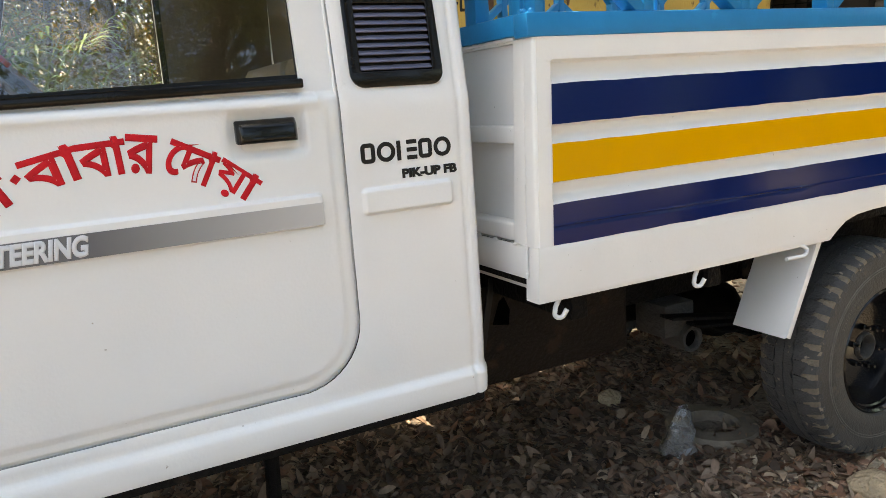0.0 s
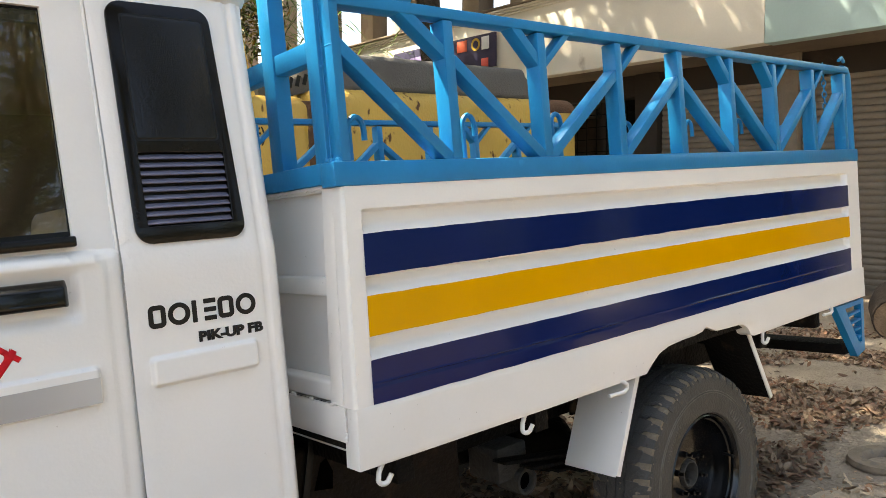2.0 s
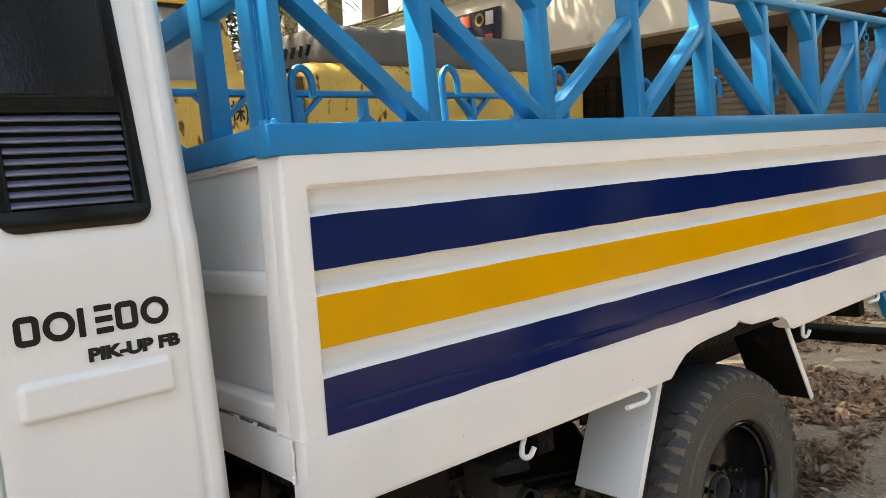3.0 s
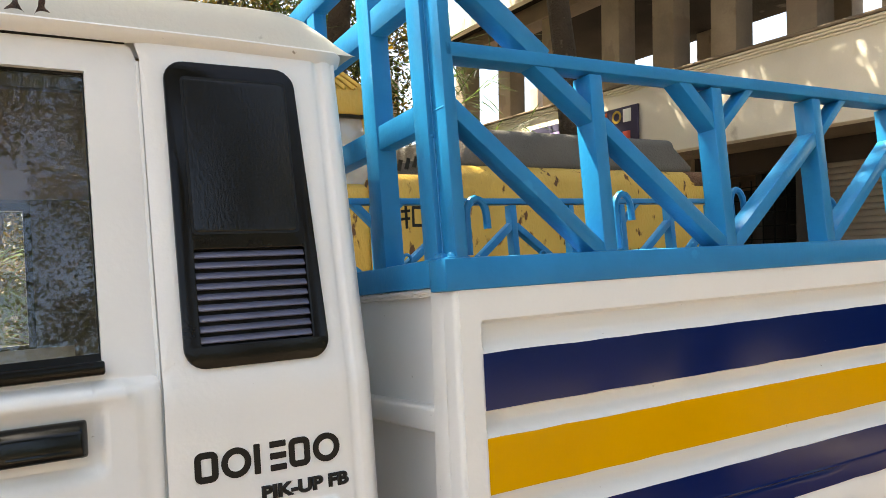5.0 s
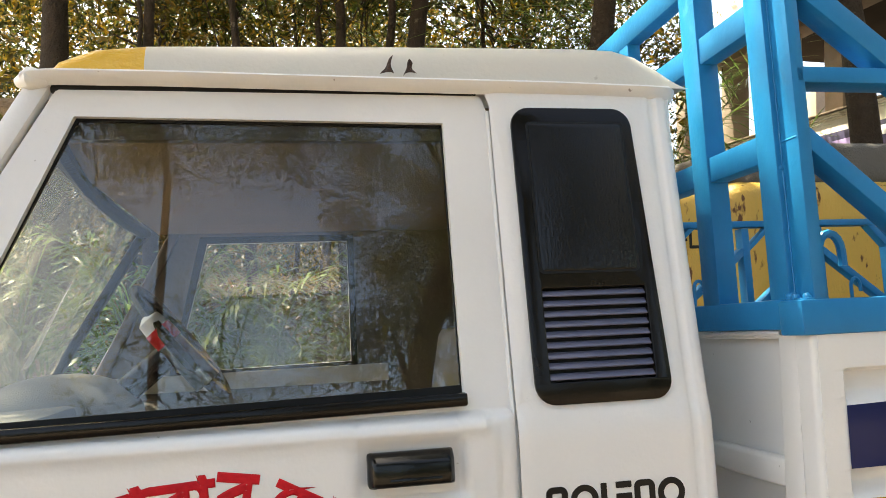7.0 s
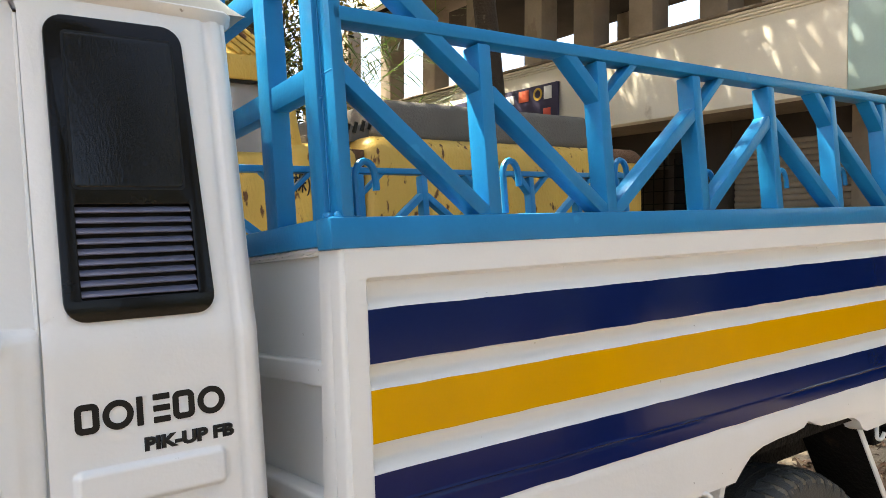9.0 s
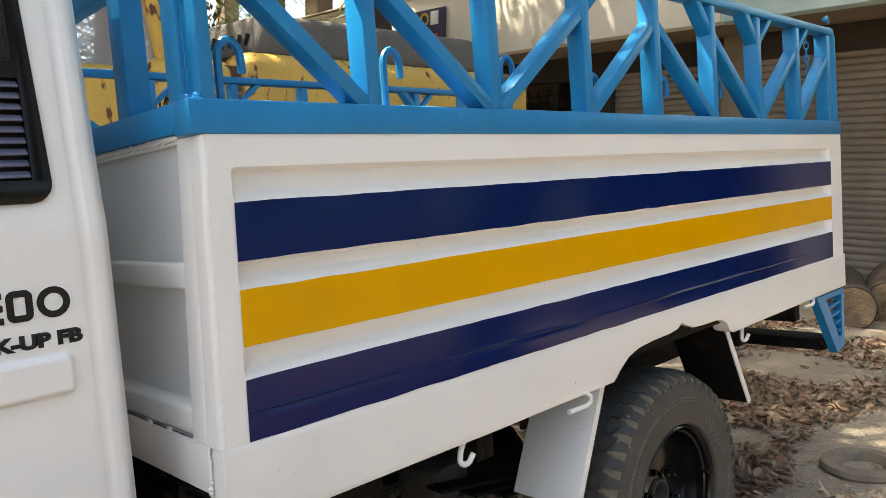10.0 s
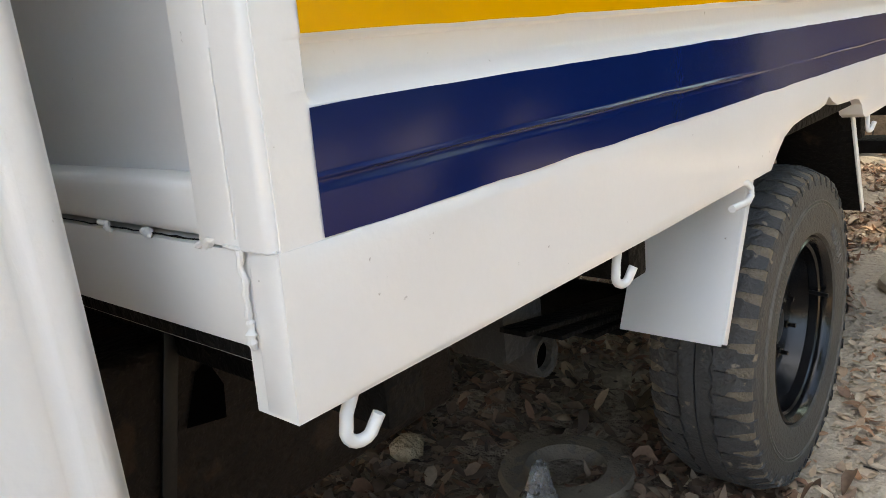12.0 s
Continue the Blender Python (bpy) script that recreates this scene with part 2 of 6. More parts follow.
def tube(pts, rad, seg=8, bm=None, cap=True):
    """A round bar along the points; rad is one radius or one a point."""
    bm = bm or bmesh.new()
    pts = [Vector(p) for p in pts]
    rads = rad if isinstance(rad, (list, tuple)) else [rad] * len(pts)
    rings, ref = [], None
    for k, p in enumerate(pts):
        ax = (pts[min(k + 1, len(pts) - 1)] - pts[max(k - 1, 0)]).normalized()
        ref = ref if ref is not None else (Vector((0, 0, 1)) if abs(ax.z) < 0.9 else Vector((1, 0, 0)))
        u = (ref - ax * ax.dot(ref)).normalized()
        ref, v = u, ax.cross(u)
        rings.append([bm.verts.new(p + rads[k] * (math.cos(a) * u + math.sin(a) * v)) for a in (2 * math.pi * j / seg for j in range(seg))])
    for a, b in zip(rings, rings[1:]):
        for j in range(seg):
            bm.faces.new((a[j], a[(j + 1) % seg], b[(j + 1) % seg], b[j]))
    if cap:
        bm.faces.new(rings[0][::-1])
        bm.faces.new(rings[-1])
    return bm


def lathe(profile, seg=48, bm=None):
    """Turns (radius, y) about the y axis through the origin."""
    bm = bm or bmesh.new()
    rings = [[bm.verts.new((r * math.cos(a), y, r * math.sin(a))) for a in (2 * math.pi * j / seg for j in range(seg))] if r > 1e-6 else [bm.verts.new((0, y, 0))] for r, y in profile]
    for a, b in zip(rings, rings[1:]):
        for j in range(seg):
            k = (j + 1) % seg
            if len(a) == 1 and len(b) == 1:
                continue
            if len(a) == 1:
                bm.faces.new((a[0], b[k], b[j]))
            elif len(b) == 1:
                bm.faces.new((a[j], a[k], b[0]))
            else:
                bm.faces.new((a[j], a[k], b[k], b[j]))
    bmesh.ops.recalc_face_normals(bm, faces=bm.faces)
    return bm


def rounded(x0, x1, z0, z1, r, n=6, skew=0.0):
    """Outline of a rectangle with round corners, leaning by skew from bottom to top."""
    out = []
    for cx, cz, a0 in ((x1 - r, z1 - r, 0), (x0 + r, z1 - r, 90), (x0 + r, z0 + r, 180), (x1 - r, z0 + r, 270)):
        for k in range(n + 1):
            a = radians(a0 + 90 * k / n)
            out.append((cx + r * math.cos(a), cz + r * math.sin(a)))
    return [(x + skew * (z - z0) / (z1 - z0), z) for x, z in out]


def sdist(p, poly):
    """Distance from p to the outline of poly."""
    best = 1e9
    for (ax, az), (bx, bz) in zip(poly, poly[1:] + poly[:1]):
        dx, dz = bx - ax, bz - az
        t = max(0.0, min(1.0, ((p[0] - ax) * dx + (p[1] - az) * dz) / (dx * dx + dz * dz + 1e-12)))
        best = min(best, math.hypot(p[0] - ax - t * dx, p[1] - az - t * dz))
    return best


def smooth(a, b, x):
    t = max(0.0, min(1.0, (x - a) / (b - a)))
    return t * t * (3 - 2 * t)


def sheet(outline, holes=(), cuts_x=(), cuts_z=(), depth=None, thick=0.0, roll=0.0, rollw=0.01, axis="y"):
    """A pressed panel in the x-z plane: cut along the given lines, pushed by depth(x, z) into y, its edge rolled back."""
    from mathutils.geometry import tessellate_polygon

    bm = bmesh.new()
    loops = [[Vector((x, 0, z)) for x, z in o] for o in (outline, *holes)]
    flat = [v for lo in loops for v in lo]
    vs = [bm.verts.new(v) for v in flat]
    for tri in tessellate_polygon([[Vector((v.x, v.z, 0)) for v in lo] for lo in loops]):
        try:
            bm.faces.new([vs[i] for i in tri])
        except ValueError:
            pass
    for c in cuts_x:
        bmesh.ops.bisect_plane(bm, geom=bm.verts[:] + bm.edges[:] + bm.faces[:], plane_co=(c, 0, 0), plane_no=(1, 0, 0))
    for c in cuts_z:
        bmesh.ops.bisect_plane(bm, geom=bm.verts[:] + bm.edges[:] + bm.faces[:], plane_co=(0, 0, c), plane_no=(0, 0, 1))
    for v in bm.verts:
        x, z = v.co.x, v.co.z
        y = depth(x, z) if depth else 0.0
        if roll:
            d = min(sdist((x, z), o) for o in (outline, *holes))
            y += roll * (1 - smooth(0, rollw, d))
        v.co.y = y
    bmesh.ops.recalc_face_normals(bm, faces=bm.faces)
    if bm.faces and sum(f.normal.y * f.calc_area() for f in bm.faces) > 0:
        bmesh.ops.reverse_faces(bm, faces=bm.faces)
    if thick:
        geo = bmesh.ops.extrude_face_region(bm, geom=bm.faces[:])
        for e in geo["geom"]:
            if isinstance(e, bmesh.types.BMVert):
                e.co.y += thick
        bmesh.ops.recalc_face_normals(bm, faces=bm.faces)
    return bm


def band(outer, inner, depth, thick, step=0.04):
    """A flat ring between two outlines with the same number of corners, pushed by depth(x, z) into y."""
    bm = bmesh.new()
    n = len(outer)
    rows = []
    for k in range(n):
        (ox, oz), (px, pz), (ix, iz), (qx, qz) = outer[k], outer[(k + 1) % n], inner[k], inner[(k + 1) % n]
        m = max(1, round(math.hypot(px - ox, pz - oz) / step))
        rows += [((ox + (px - ox) * j / m, oz + (pz - oz) * j / m), (ix + (qx - ix) * j / m, iz + (qz - iz) * j / m)) for j in range(m)]
    quads = [[bm.verts.new((x, depth(x, z) + d, z)) for (x, z), d in ((a, 0), (b, 0), (b, thick), (a, thick))] for a, b in rows]
    for a, b in zip(quads, quads[1:] + quads[:1]):
        for j in range(4):
            bm.faces.new((a[j], a[(j + 1) % 4], b[(j + 1) % 4], b[j]))
    bmesh.ops.recalc_face_normals(bm, faces=bm.faces)
    return bm


def edged(bm, off, seg=2):
    """Rounds every sharp edge of a closed panel."""
    es = [e for e in bm.edges if len(e.link_faces) == 2 and e.calc_face_angle(0) > 0.9]
    bmesh.ops.bevel(bm, geom=es, offset=off, segments=seg, affect="EDGES", profile=0.5)
    return bm


def span(a, b, step):
    n = max(1, round((b - a) / step))
    return [a + (b - a) * k / n for k in range(1, n)]


def lettering(name, body, at, height, parent, material, width=None, turn=0.0, shear=0.0, bold=0.0, label=""):
    """Words in the built-in font on an upright panel facing -y, from its lower left corner, fitted to a width."""
    cu = bpy.data.curves.new(name, "FONT")
    cu.body, cu.shear, cu.bevel_depth, cu.bevel_resolution, cu.extrude = body, shear, bold, 0, 0.01
    ob = new(name, cu)
    bpy.context.view_layer.update()
    me = bpy.data.meshes.new_from_object(ob.evaluated_get(bpy.context.evaluated_depsgraph_get()))
    bpy.data.objects.remove(ob)
    co = np.empty(len(me.vertices) * 3)
    me.vertices.foreach_get("co", co)
    co = co.reshape(-1, 3)
    lo, hi = co.min(0), co.max(0)
    sz = height / (hi[1] - lo[1])
    sx = width / (hi[0] - lo[0]) if width else sz
    x, z = (co[:, 0] - lo[0]) * sx, (co[:, 1] - lo[1]) * sz
    c, s = math.cos(turn), math.sin(turn)
    co = np.stack([at[0] + c * x - s * z, at[1] - co[:, 2] * 0.02, at[2] + s * x + c * z], 1)
    me.vertices.foreach_set("co", co.ravel())
    me.name = name
    me.materials.clear()
    me.materials.append(material)
    out = new(name, me)
    out.parent = parent
    return tagged(out, label) if label else out


def ground_at(x, y):
    """Height of the yard: a slope under the truck that runs out into level ground, with small lumps."""
    plane = 0.0350 * x - 0.080 * y
    far = math.hypot(x - 0.5, y - 0.4)
    w = 1 - smooth(2.6, 6.5, far)
    lump = 0.012 * noise.noise(Vector((x * 1.7, y * 1.7, 0))) + 0.03 * (1 - w) * noise.noise(Vector((x * 0.4, y * 0.4, 5)))
    return plane * w + lump - 0.006


# ---- the truck, in its own axes: x to the tail, y to the far side, ground at z 0 ----
truck = thing("pickup_truck", "white pickup truck with blue steel cargo rails on a leaf-strewn yard", "pickup truck", m=TILT)
W = 1.66  # width of the cargo bed
MID = W / 2
CAB0 = 0.085  # near side of the cab below the belt


def cab_y(z):
    """How far in the cab's side lies at height z."""
    return CAB0 + 0.008 * smooth(0.75, 0.60, z) + 0.05 * max(0.0, z - 1.29) / 0.45 + 0.006 * smooth(1.26, 1.30, z)


def emboss(x, z, o, w, h):
    """A pressed field with outline box o and round corners, soft edge w, height h (negative comes out)."""
    x0, x1, z0, z1 = o
    r = 0.009
    dx, dz = r - min(x - x0, x1 - x), r - min(z - z0, z1 - z)
    return h * smooth(-w, w, r - math.hypot(max(dx, 0), max(dz, 0)) if dx > 0 or dz > 0 else r - max(dx, dz))


# door with its window opening; the opening leans with the windscreen pillar
WIN = [(-1.017, 1.736), (-0.487, 1.730), (-0.485, 1.320), (-1.195, 1.306)]
DOOR = [(-0.441, 1.781), (-0.424, 1.773), (-0.4165, 1.752), (-0.4155, 1.30), (-0.4165, 0.86)]
DOOR += [(-0.556 + 0.139 * math.cos(radians(a)), 0.820 + 0.139 * math.sin(radians(a))) for a in range(-4, -91, -8)]
DOOR += [(-1.30, 0.680), (-1.345, 0.72), (-1.345, 1.245), (-1.300, 1.285), (-1.099, 1.666), (-1.050, 1.760), (-1.043, 1.773), (-1.028, 1.782)]


def door_y(x, z):
    y = cab_y(z)
    y += 0.014 * smooth(1.281, 1.300, z) - 0.006 * smooth(1.262, 1.276, z) * smooth(1.30, 1.284, z) * smooth(-0.448, -0.462, x)
    y += emboss(x, z, (-1.5, -0.472, 1.030, 1.093), 0.0042, -0.011)
    y += emboss(x, z, (-0.640, -0.490, 1.182, 1.260), 0.008, 0.011)
    y += 0.006 * (1 - smooth(0.0, 0.024, sdist((x, z), WIN))) * smooth(1.29, 1.31, z)
    # stepped flange along the rear and lower edge, round the corner too
    d = 0.139 - math.hypot(x + 0.556, z - 0.820) if x > -0.556 and z < 0.820 else min(-0.4165 - x, z - 0.681)
    return y + 0.0045 * smooth(0.036, 0.018, d) * smooth(1.30, 1.27, z)


grid_x = span(-1.34, -0.42, 0.02) + [-0.4758, -0.474, -0.472, -0.470, -0.4682, -0.464, -0.46, -0.455, -0.448, -0.65, -0.64, -0.63, -0.50, -0.49] + span(-0.558, -0.4175, 0.0065)
FRAME_Z = [1.742, 1.748, 1.754, 1.760, 1.770]
grid_z = FRAME_Z + span(0.68, 1.778, 0.022) + [1.0262, 1.028, 1.03, 1.032, 1.034, 1.089, 1.091, 1.093, 1.095, 1.0968, 1.262, 1.27, 1.276, 1.284, 1.289, 1.295, 1.30, 1.172, 1.182, 1.192, 0.70, 0.712, 0.723, 0.735] + span(0.682, 0.823, 0.0065)
door = part("door", sheet(DOOR, [WIN], grid_x, grid_z, door_y, roll=0.0035, rollw=0.007), WHITE, truck, "white cab door with pressed mouldings")
part("door_edge", sheet(DOOR, [WIN], (), span(0.66, 1.77, 0.1), lambda x, z: cab_y(z) + 0.013, thick=0.012), WHITE2, door)
part("door_jamb", tube([(x - 0.0005, cab_y(z) + 0.0135, z) for x, z in [(-0.4135, 1.75), (-0.4135, 1.60), (-0.4135, 1.45), (-0.4135, 1.31), (-0.4135, 1.27), (-0.4135, 1.0)] + [(-0.556 + 0.141 * math.cos(radians(a)), 0.820 + 0.141 * math.sin(radians(a))) for a in range(-4, -91, -8)] + [(-0.9, 0.679), (-1.30, 0.679)]], 0.0045, 8), WHITE2, truck)


# rear quarter of the cab with the side step under the door
QUART = [(-0.096, 1.795), (-0.455, 1.795), (-0.439, 1.7905), (-0.4215, 1.7812), (-0.4137, 1.756), (-0.4125, 1.30), (-0.4135, 0.82)]
QUART += [(-0.556 + 0.1425 * math.cos(radians(a)), 0.820 + 0.1425 * math.sin(radians(a))) for a in range(-4, -91, -8)]
QUART += [(-1.36, 0.6775), (-1.36, 0.580), (-0.131, 0.580), (-0.101, 0.588), (-0.096, 0.62)]
VENT = rounded(-0.383, -0.170, 1.297, 1.752, 0.030)
VENT = [(x - (0.015 if x > -0.28 else 0.0) * (z - 1.297) / 0.455, z) for x, z in VENT]


def quart_y(x, z):
    y = cab_y(z)
    y += emboss(x, z, (-0.382, -0.174, 1.038, 1.0895), 0.0045, -0.011)
    y -= 0.014 * smooth(0.650, 0.628, z)
    y += 0.030 * smooth(-0.128, -0.094, x) ** 2
    y += 0.0035 * smooth(-0.150, -0.143, x) * smooth(-0.131, -0.138, x)
    return y


qx = [-0.1005, -0.0985] + span(-1.36, -0.1, 0.03) + [-0.3865, -0.3845, -0.382, -0.3795, -0.3775, -0.3745, -0.372, -0.184, -0.1815, -0.1785, -0.1762, -0.174, -0.1718, -0.1695, -0.150, -0.146, -0.143, -0.138, -0.134, -0.131, -0.125, -0.12, -0.115, -0.11, -0.105]
qz = span(0.58, 1.79, 0.03) + [0.628, 0.634, 0.639, 0.645, 0.65, 1.0335, 1.0357, 1.038, 1.0403, 1.0425, 1.0455, 1.048, 1.0795, 1.0825, 1.085, 1.0872, 1.0895, 1.0918, 1.094, 1.26, 1.28, 1.29, 1.30]
quarter = part("cab_side", sheet(QUART, [rounded(-0.366, -0.194, 1.324, 1.478, 0.004, 2)], qx, qz, quart_y, roll=0.003, rollw=0.007), WHITE, truck, "white rear quarter of the cab with a pressed plate")
part("cab_back", boxed(-0.118, -0.104, 0.15, W - 0.15, 0.58, 1.79, 0.006), WHITE, truck)
part("sill", boxed(-1.36, -0.12, 0.085, 0.16, 0.560, 0.60, 0.006), UNDER, truck)

# black plastic panel with louvres behind the door
off = lambda d: (lambda x, z: cab_y(z) + d)
vent = part("side_vent", edged(sheet(VENT, [rounded(-0.3595, -0.1955, 1.329, 1.466, 0.003, 2)], (), (), off(-0.006), thick=0.008), 0.0022), BLACKP, truck, "glossy black plastic vent panel with louvres")
part("vent_plate", edged(sheet(rounded(-0.357, -0.2035, 1.4915, 1.7245, 0.006, 3), [], (), (), off(-0.0078), thick=0.004), 0.0012), BLACKT, vent, "grained black plate")
groove = rounded(-0.3605, -0.200, 1.488, 1.728, 0.007, 3)
part("plate_groove", sheet(groove, [rounded(-0.357, -0.2035, 1.4915, 1.7245, 0.006, 3)], (), (), off(-0.0068), thick=0.002), RUBBER, vent)
part("vent_back", sheet(rounded(-0.37, -0.19, 1.32, 1.48, 0.004, 2), [], (), (1.35, 1.4, 1.45), off(0.012)), RUBBER, vent)
for k in range(9):
    z = 1.3365 + 0.0152 * k
    y = cab_y(z)
    part("louvre", beam((-0.359, y - 0.001, z), (-0.196, y - 0.001, z), 0.0026, 0.0122, 0.0006, side=(0, 0.72, 0.69)), SLATM, vent)

# glass, seals, handle
seal = [(x + (-0.001 if x < -0.8 else 0.001), z + (0.001 if z > 1.5 else -0.004)) for x, z in WIN]
inner = [(x + (0.003 if x < -0.8 else -0.002), z + (-0.004 if z > 1.5 else 0.012)) for x, z in WIN]
part("window_seal", band(seal, inner, lambda x, z: door_y(x, z) + 0.004, 0.006), RUBBER, door, "black rubber window seal")
part("window_glass", sheet(seal, [], (), (), lambda x, z: CAB0 + 0.031 + 0.05 * (z - 1.29) / 0.45), GLASS, door, "clear door glass")
part("inner_header", boxed(-1.03, -0.47, 0.172, 0.190, 1.706, 1.758, 0.004), DARKIN, door)
part("weather_strip", beam((-1.20, CAB0 + 0.010, 1.303), (-0.483, CAB0 + 0.010, 1.314), 0.019, 0.016, 0.004), BLACKP, door)
hb = bmesh.new()
hv = []
for x, f in ((-0.628, 0.55), (-0.620, 1.0), (-0.516, 1.0), (-0.508, 0.55)):
    hv.append([hb.verts.new((x, CAB0 + 0.012 - f * d, 1.2265 + zz)) for d, zz in ((0.0, 0.0235), (0.012, 0.0235), (0.028, 0.011), (0.030, -0.018), (0.026, -0.0215), (0.0, -0.0215))])
for a, b in zip(hv, hv[1:]):
    for k in range(6):
        hb.faces.new((a[k], a[(k + 1) % 6], b[(k + 1) % 6], b[k]))
hb.faces.new(hv[0])
hb.faces.new(hv[-1][::-1])
bmesh.ops.recalc_face_normals(hb, faces=hb.faces)
bmesh.ops.bevel(hb, geom=hb.edges[:], offset=0.0038, segments=3, affect="EDGES", profile=0.5)
handle = part("door_handle", hb, BLACKH, door, "glossy black plastic door handle")
part("handle_lever", boxed(-0.600, -0.528, CAB0 - 0.0185, CAB0 - 0.008, 1.2085, 1.2175, 0.002), BLACKH, handle)
part("handle_cup", sheet(rounded(-0.618, -0.508, 1.192, 1.215, 0.006, 3), [], (), (), lambda x, z: CAB0 + 0.004, thick=0.003), WHITE2, handle)

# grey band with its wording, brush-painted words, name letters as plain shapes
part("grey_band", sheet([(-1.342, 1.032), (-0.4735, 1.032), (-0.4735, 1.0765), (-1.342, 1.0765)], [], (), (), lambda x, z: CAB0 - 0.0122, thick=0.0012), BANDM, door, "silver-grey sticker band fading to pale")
lettering("steering_lettering", "STEERING", (-1.074, CAB0 - 0.0126, 1.0355), 0.039, door, PALE, width=0.166, shear=0.20, bold=0.055, label="pale slanted capital lettering")
for word, xa, za, xb, zb, h in (("মা", -1.120, 1.152, -1.030, 1.199, 0.066), ("বা", -1.002, 1.216, -0.906, 1.238, 0.066), ("বা", -0.908, 1.238, -0.826, 1.243, 0.070), ("র", -0.822, 1.243, -0.768, 1.235, 0.070),
                                ("েদা", -0.740, 1.236, -0.656, 1.192, 0.072), ("য়া", -0.652, 1.190, -0.583, 1.136, 0.070)):
    a = math.atan2(zb - za, xb - xa)
    base = (xa + h * math.sin(a), CAB0 - 0.0006, za - h * math.cos(a))
    lettering("painted_word", word, base, h, door, REDP, width=math.hypot(xb - xa, zb - za), turn=a, bold=0.028, label="red brush-painted word")
part("painted_dot", beam((-1.008, CAB0, 1.176), (-0.999, CAB0, 1.186), 0.012, 0.0014, 0.0), REDP, door)
# the maker's badge: a row of rings and bars
LO, HI = 1.1425, 1.1845


def badge(outline, holes=()):
    part("badge_shape", sheet(outline, holes, (), (), lambda x, z: cab_y(z) - 0.0012, thick=0.0012), INKB, quarter)


def badge_ring(x0, x1, r):
    badge(rounded(x0, x1, LO, HI, r, 8), [rounded(x0 + 0.009, x1 - 0.009, LO + 0.009, HI - 0.009, max(0.002, r - 0.009), 8)])


badge_ring(-0.379, -0.347, 0.010)
badge_ring(-0.343, -0.301, 0.0209)
badge(rounded(-0.297, -0.288, LO, HI, 0.001, 1))
for z in (LO, LO + 0.0165, HI - 0.009):
    badge(rounded(-0.274, -0.250, z, z + 0.009, 0.001, 1))
badge_ring(-0.246, -0.214, 0.010)
badge_ring(-0.2095, -0.1675, 0.0209)
lettering("pickup_lettering", "PIK-UP FB", (-0.289, CAB0 - 0.0008, 1.104), 0.0205, quarter, INKB, width=0.133, bold=0.065, label="black capital lettering")

# roof with its gutter, far side, windscreen, bonnet
ROOF = [(-1.15, 1.805), (-1.12, 1.855), (-1.05, 1.890), (-0.94, 1.904), (-0.54, 1.921), (-0.23, 1.930), (-0.175, 1.927), (-0.14, 1.910), (-0.105, 1.872), (-0.075, 1.828), (-0.06, 1.805)]


def roof_mesh(x0, x1):
    bm = bmesh.new()
    st = [p for p in ROOF if x0 < p[0] < x1]

    def zr(x):
        for (a, za), (b, zb) in zip(ROOF, ROOF[1:]):
            if a <= x <= b:
                return za + (zb - za) * (x - a) / (b - a)
        return ROOF[0][1] if x < ROOF[0][0] else ROOF[-1][1]

    xs = sorted({x0, x1, *[p[0] for p in st], *span(x0, x1, 0.05)})
    edge = [1 - d / 0.67 for d in (0, 0.003, 0.006, 0.010, 0.014, 0.019, 0.025, 0.032, 0.042, 0.06, 0.09, 0.15, 0.26, 0.42)]
    across = [-e for e in edge] + [0.0] + edge[::-1]
    rows = []
    for xx in xs:
        zt = zr(xx)
        row = []
        for s in across:
            wd = (1 - abs(s)) * 0.67  # steep at the side, then a low dome
            f = (0.066 * (1 - math.exp(-wd / 0.014)) + 0.050 * (1 - abs(s) ** 2)) / 0.116
            nose = -1.058 - 0.115 * (1 - s * s)  # the front edge bows forward
            xp = xx if xx > -0.9 else -0.9 + (xx + 0.9) / -0.25 * (nose + 0.9)
            row.append(bm.verts.new((xp, MID + s * (MID - 0.160), 1.795 + (zt - 1.795) * f)))
        rows.append(row)
    for a, b in zip(rows, rows[1:]):
        for k in range(len(across) - 1):
            bm.faces.new((a[k], b[k], b[k + 1], a[k + 1]))
    bmesh.ops.recalc_face_normals(bm, faces=bm.faces)
    return bm


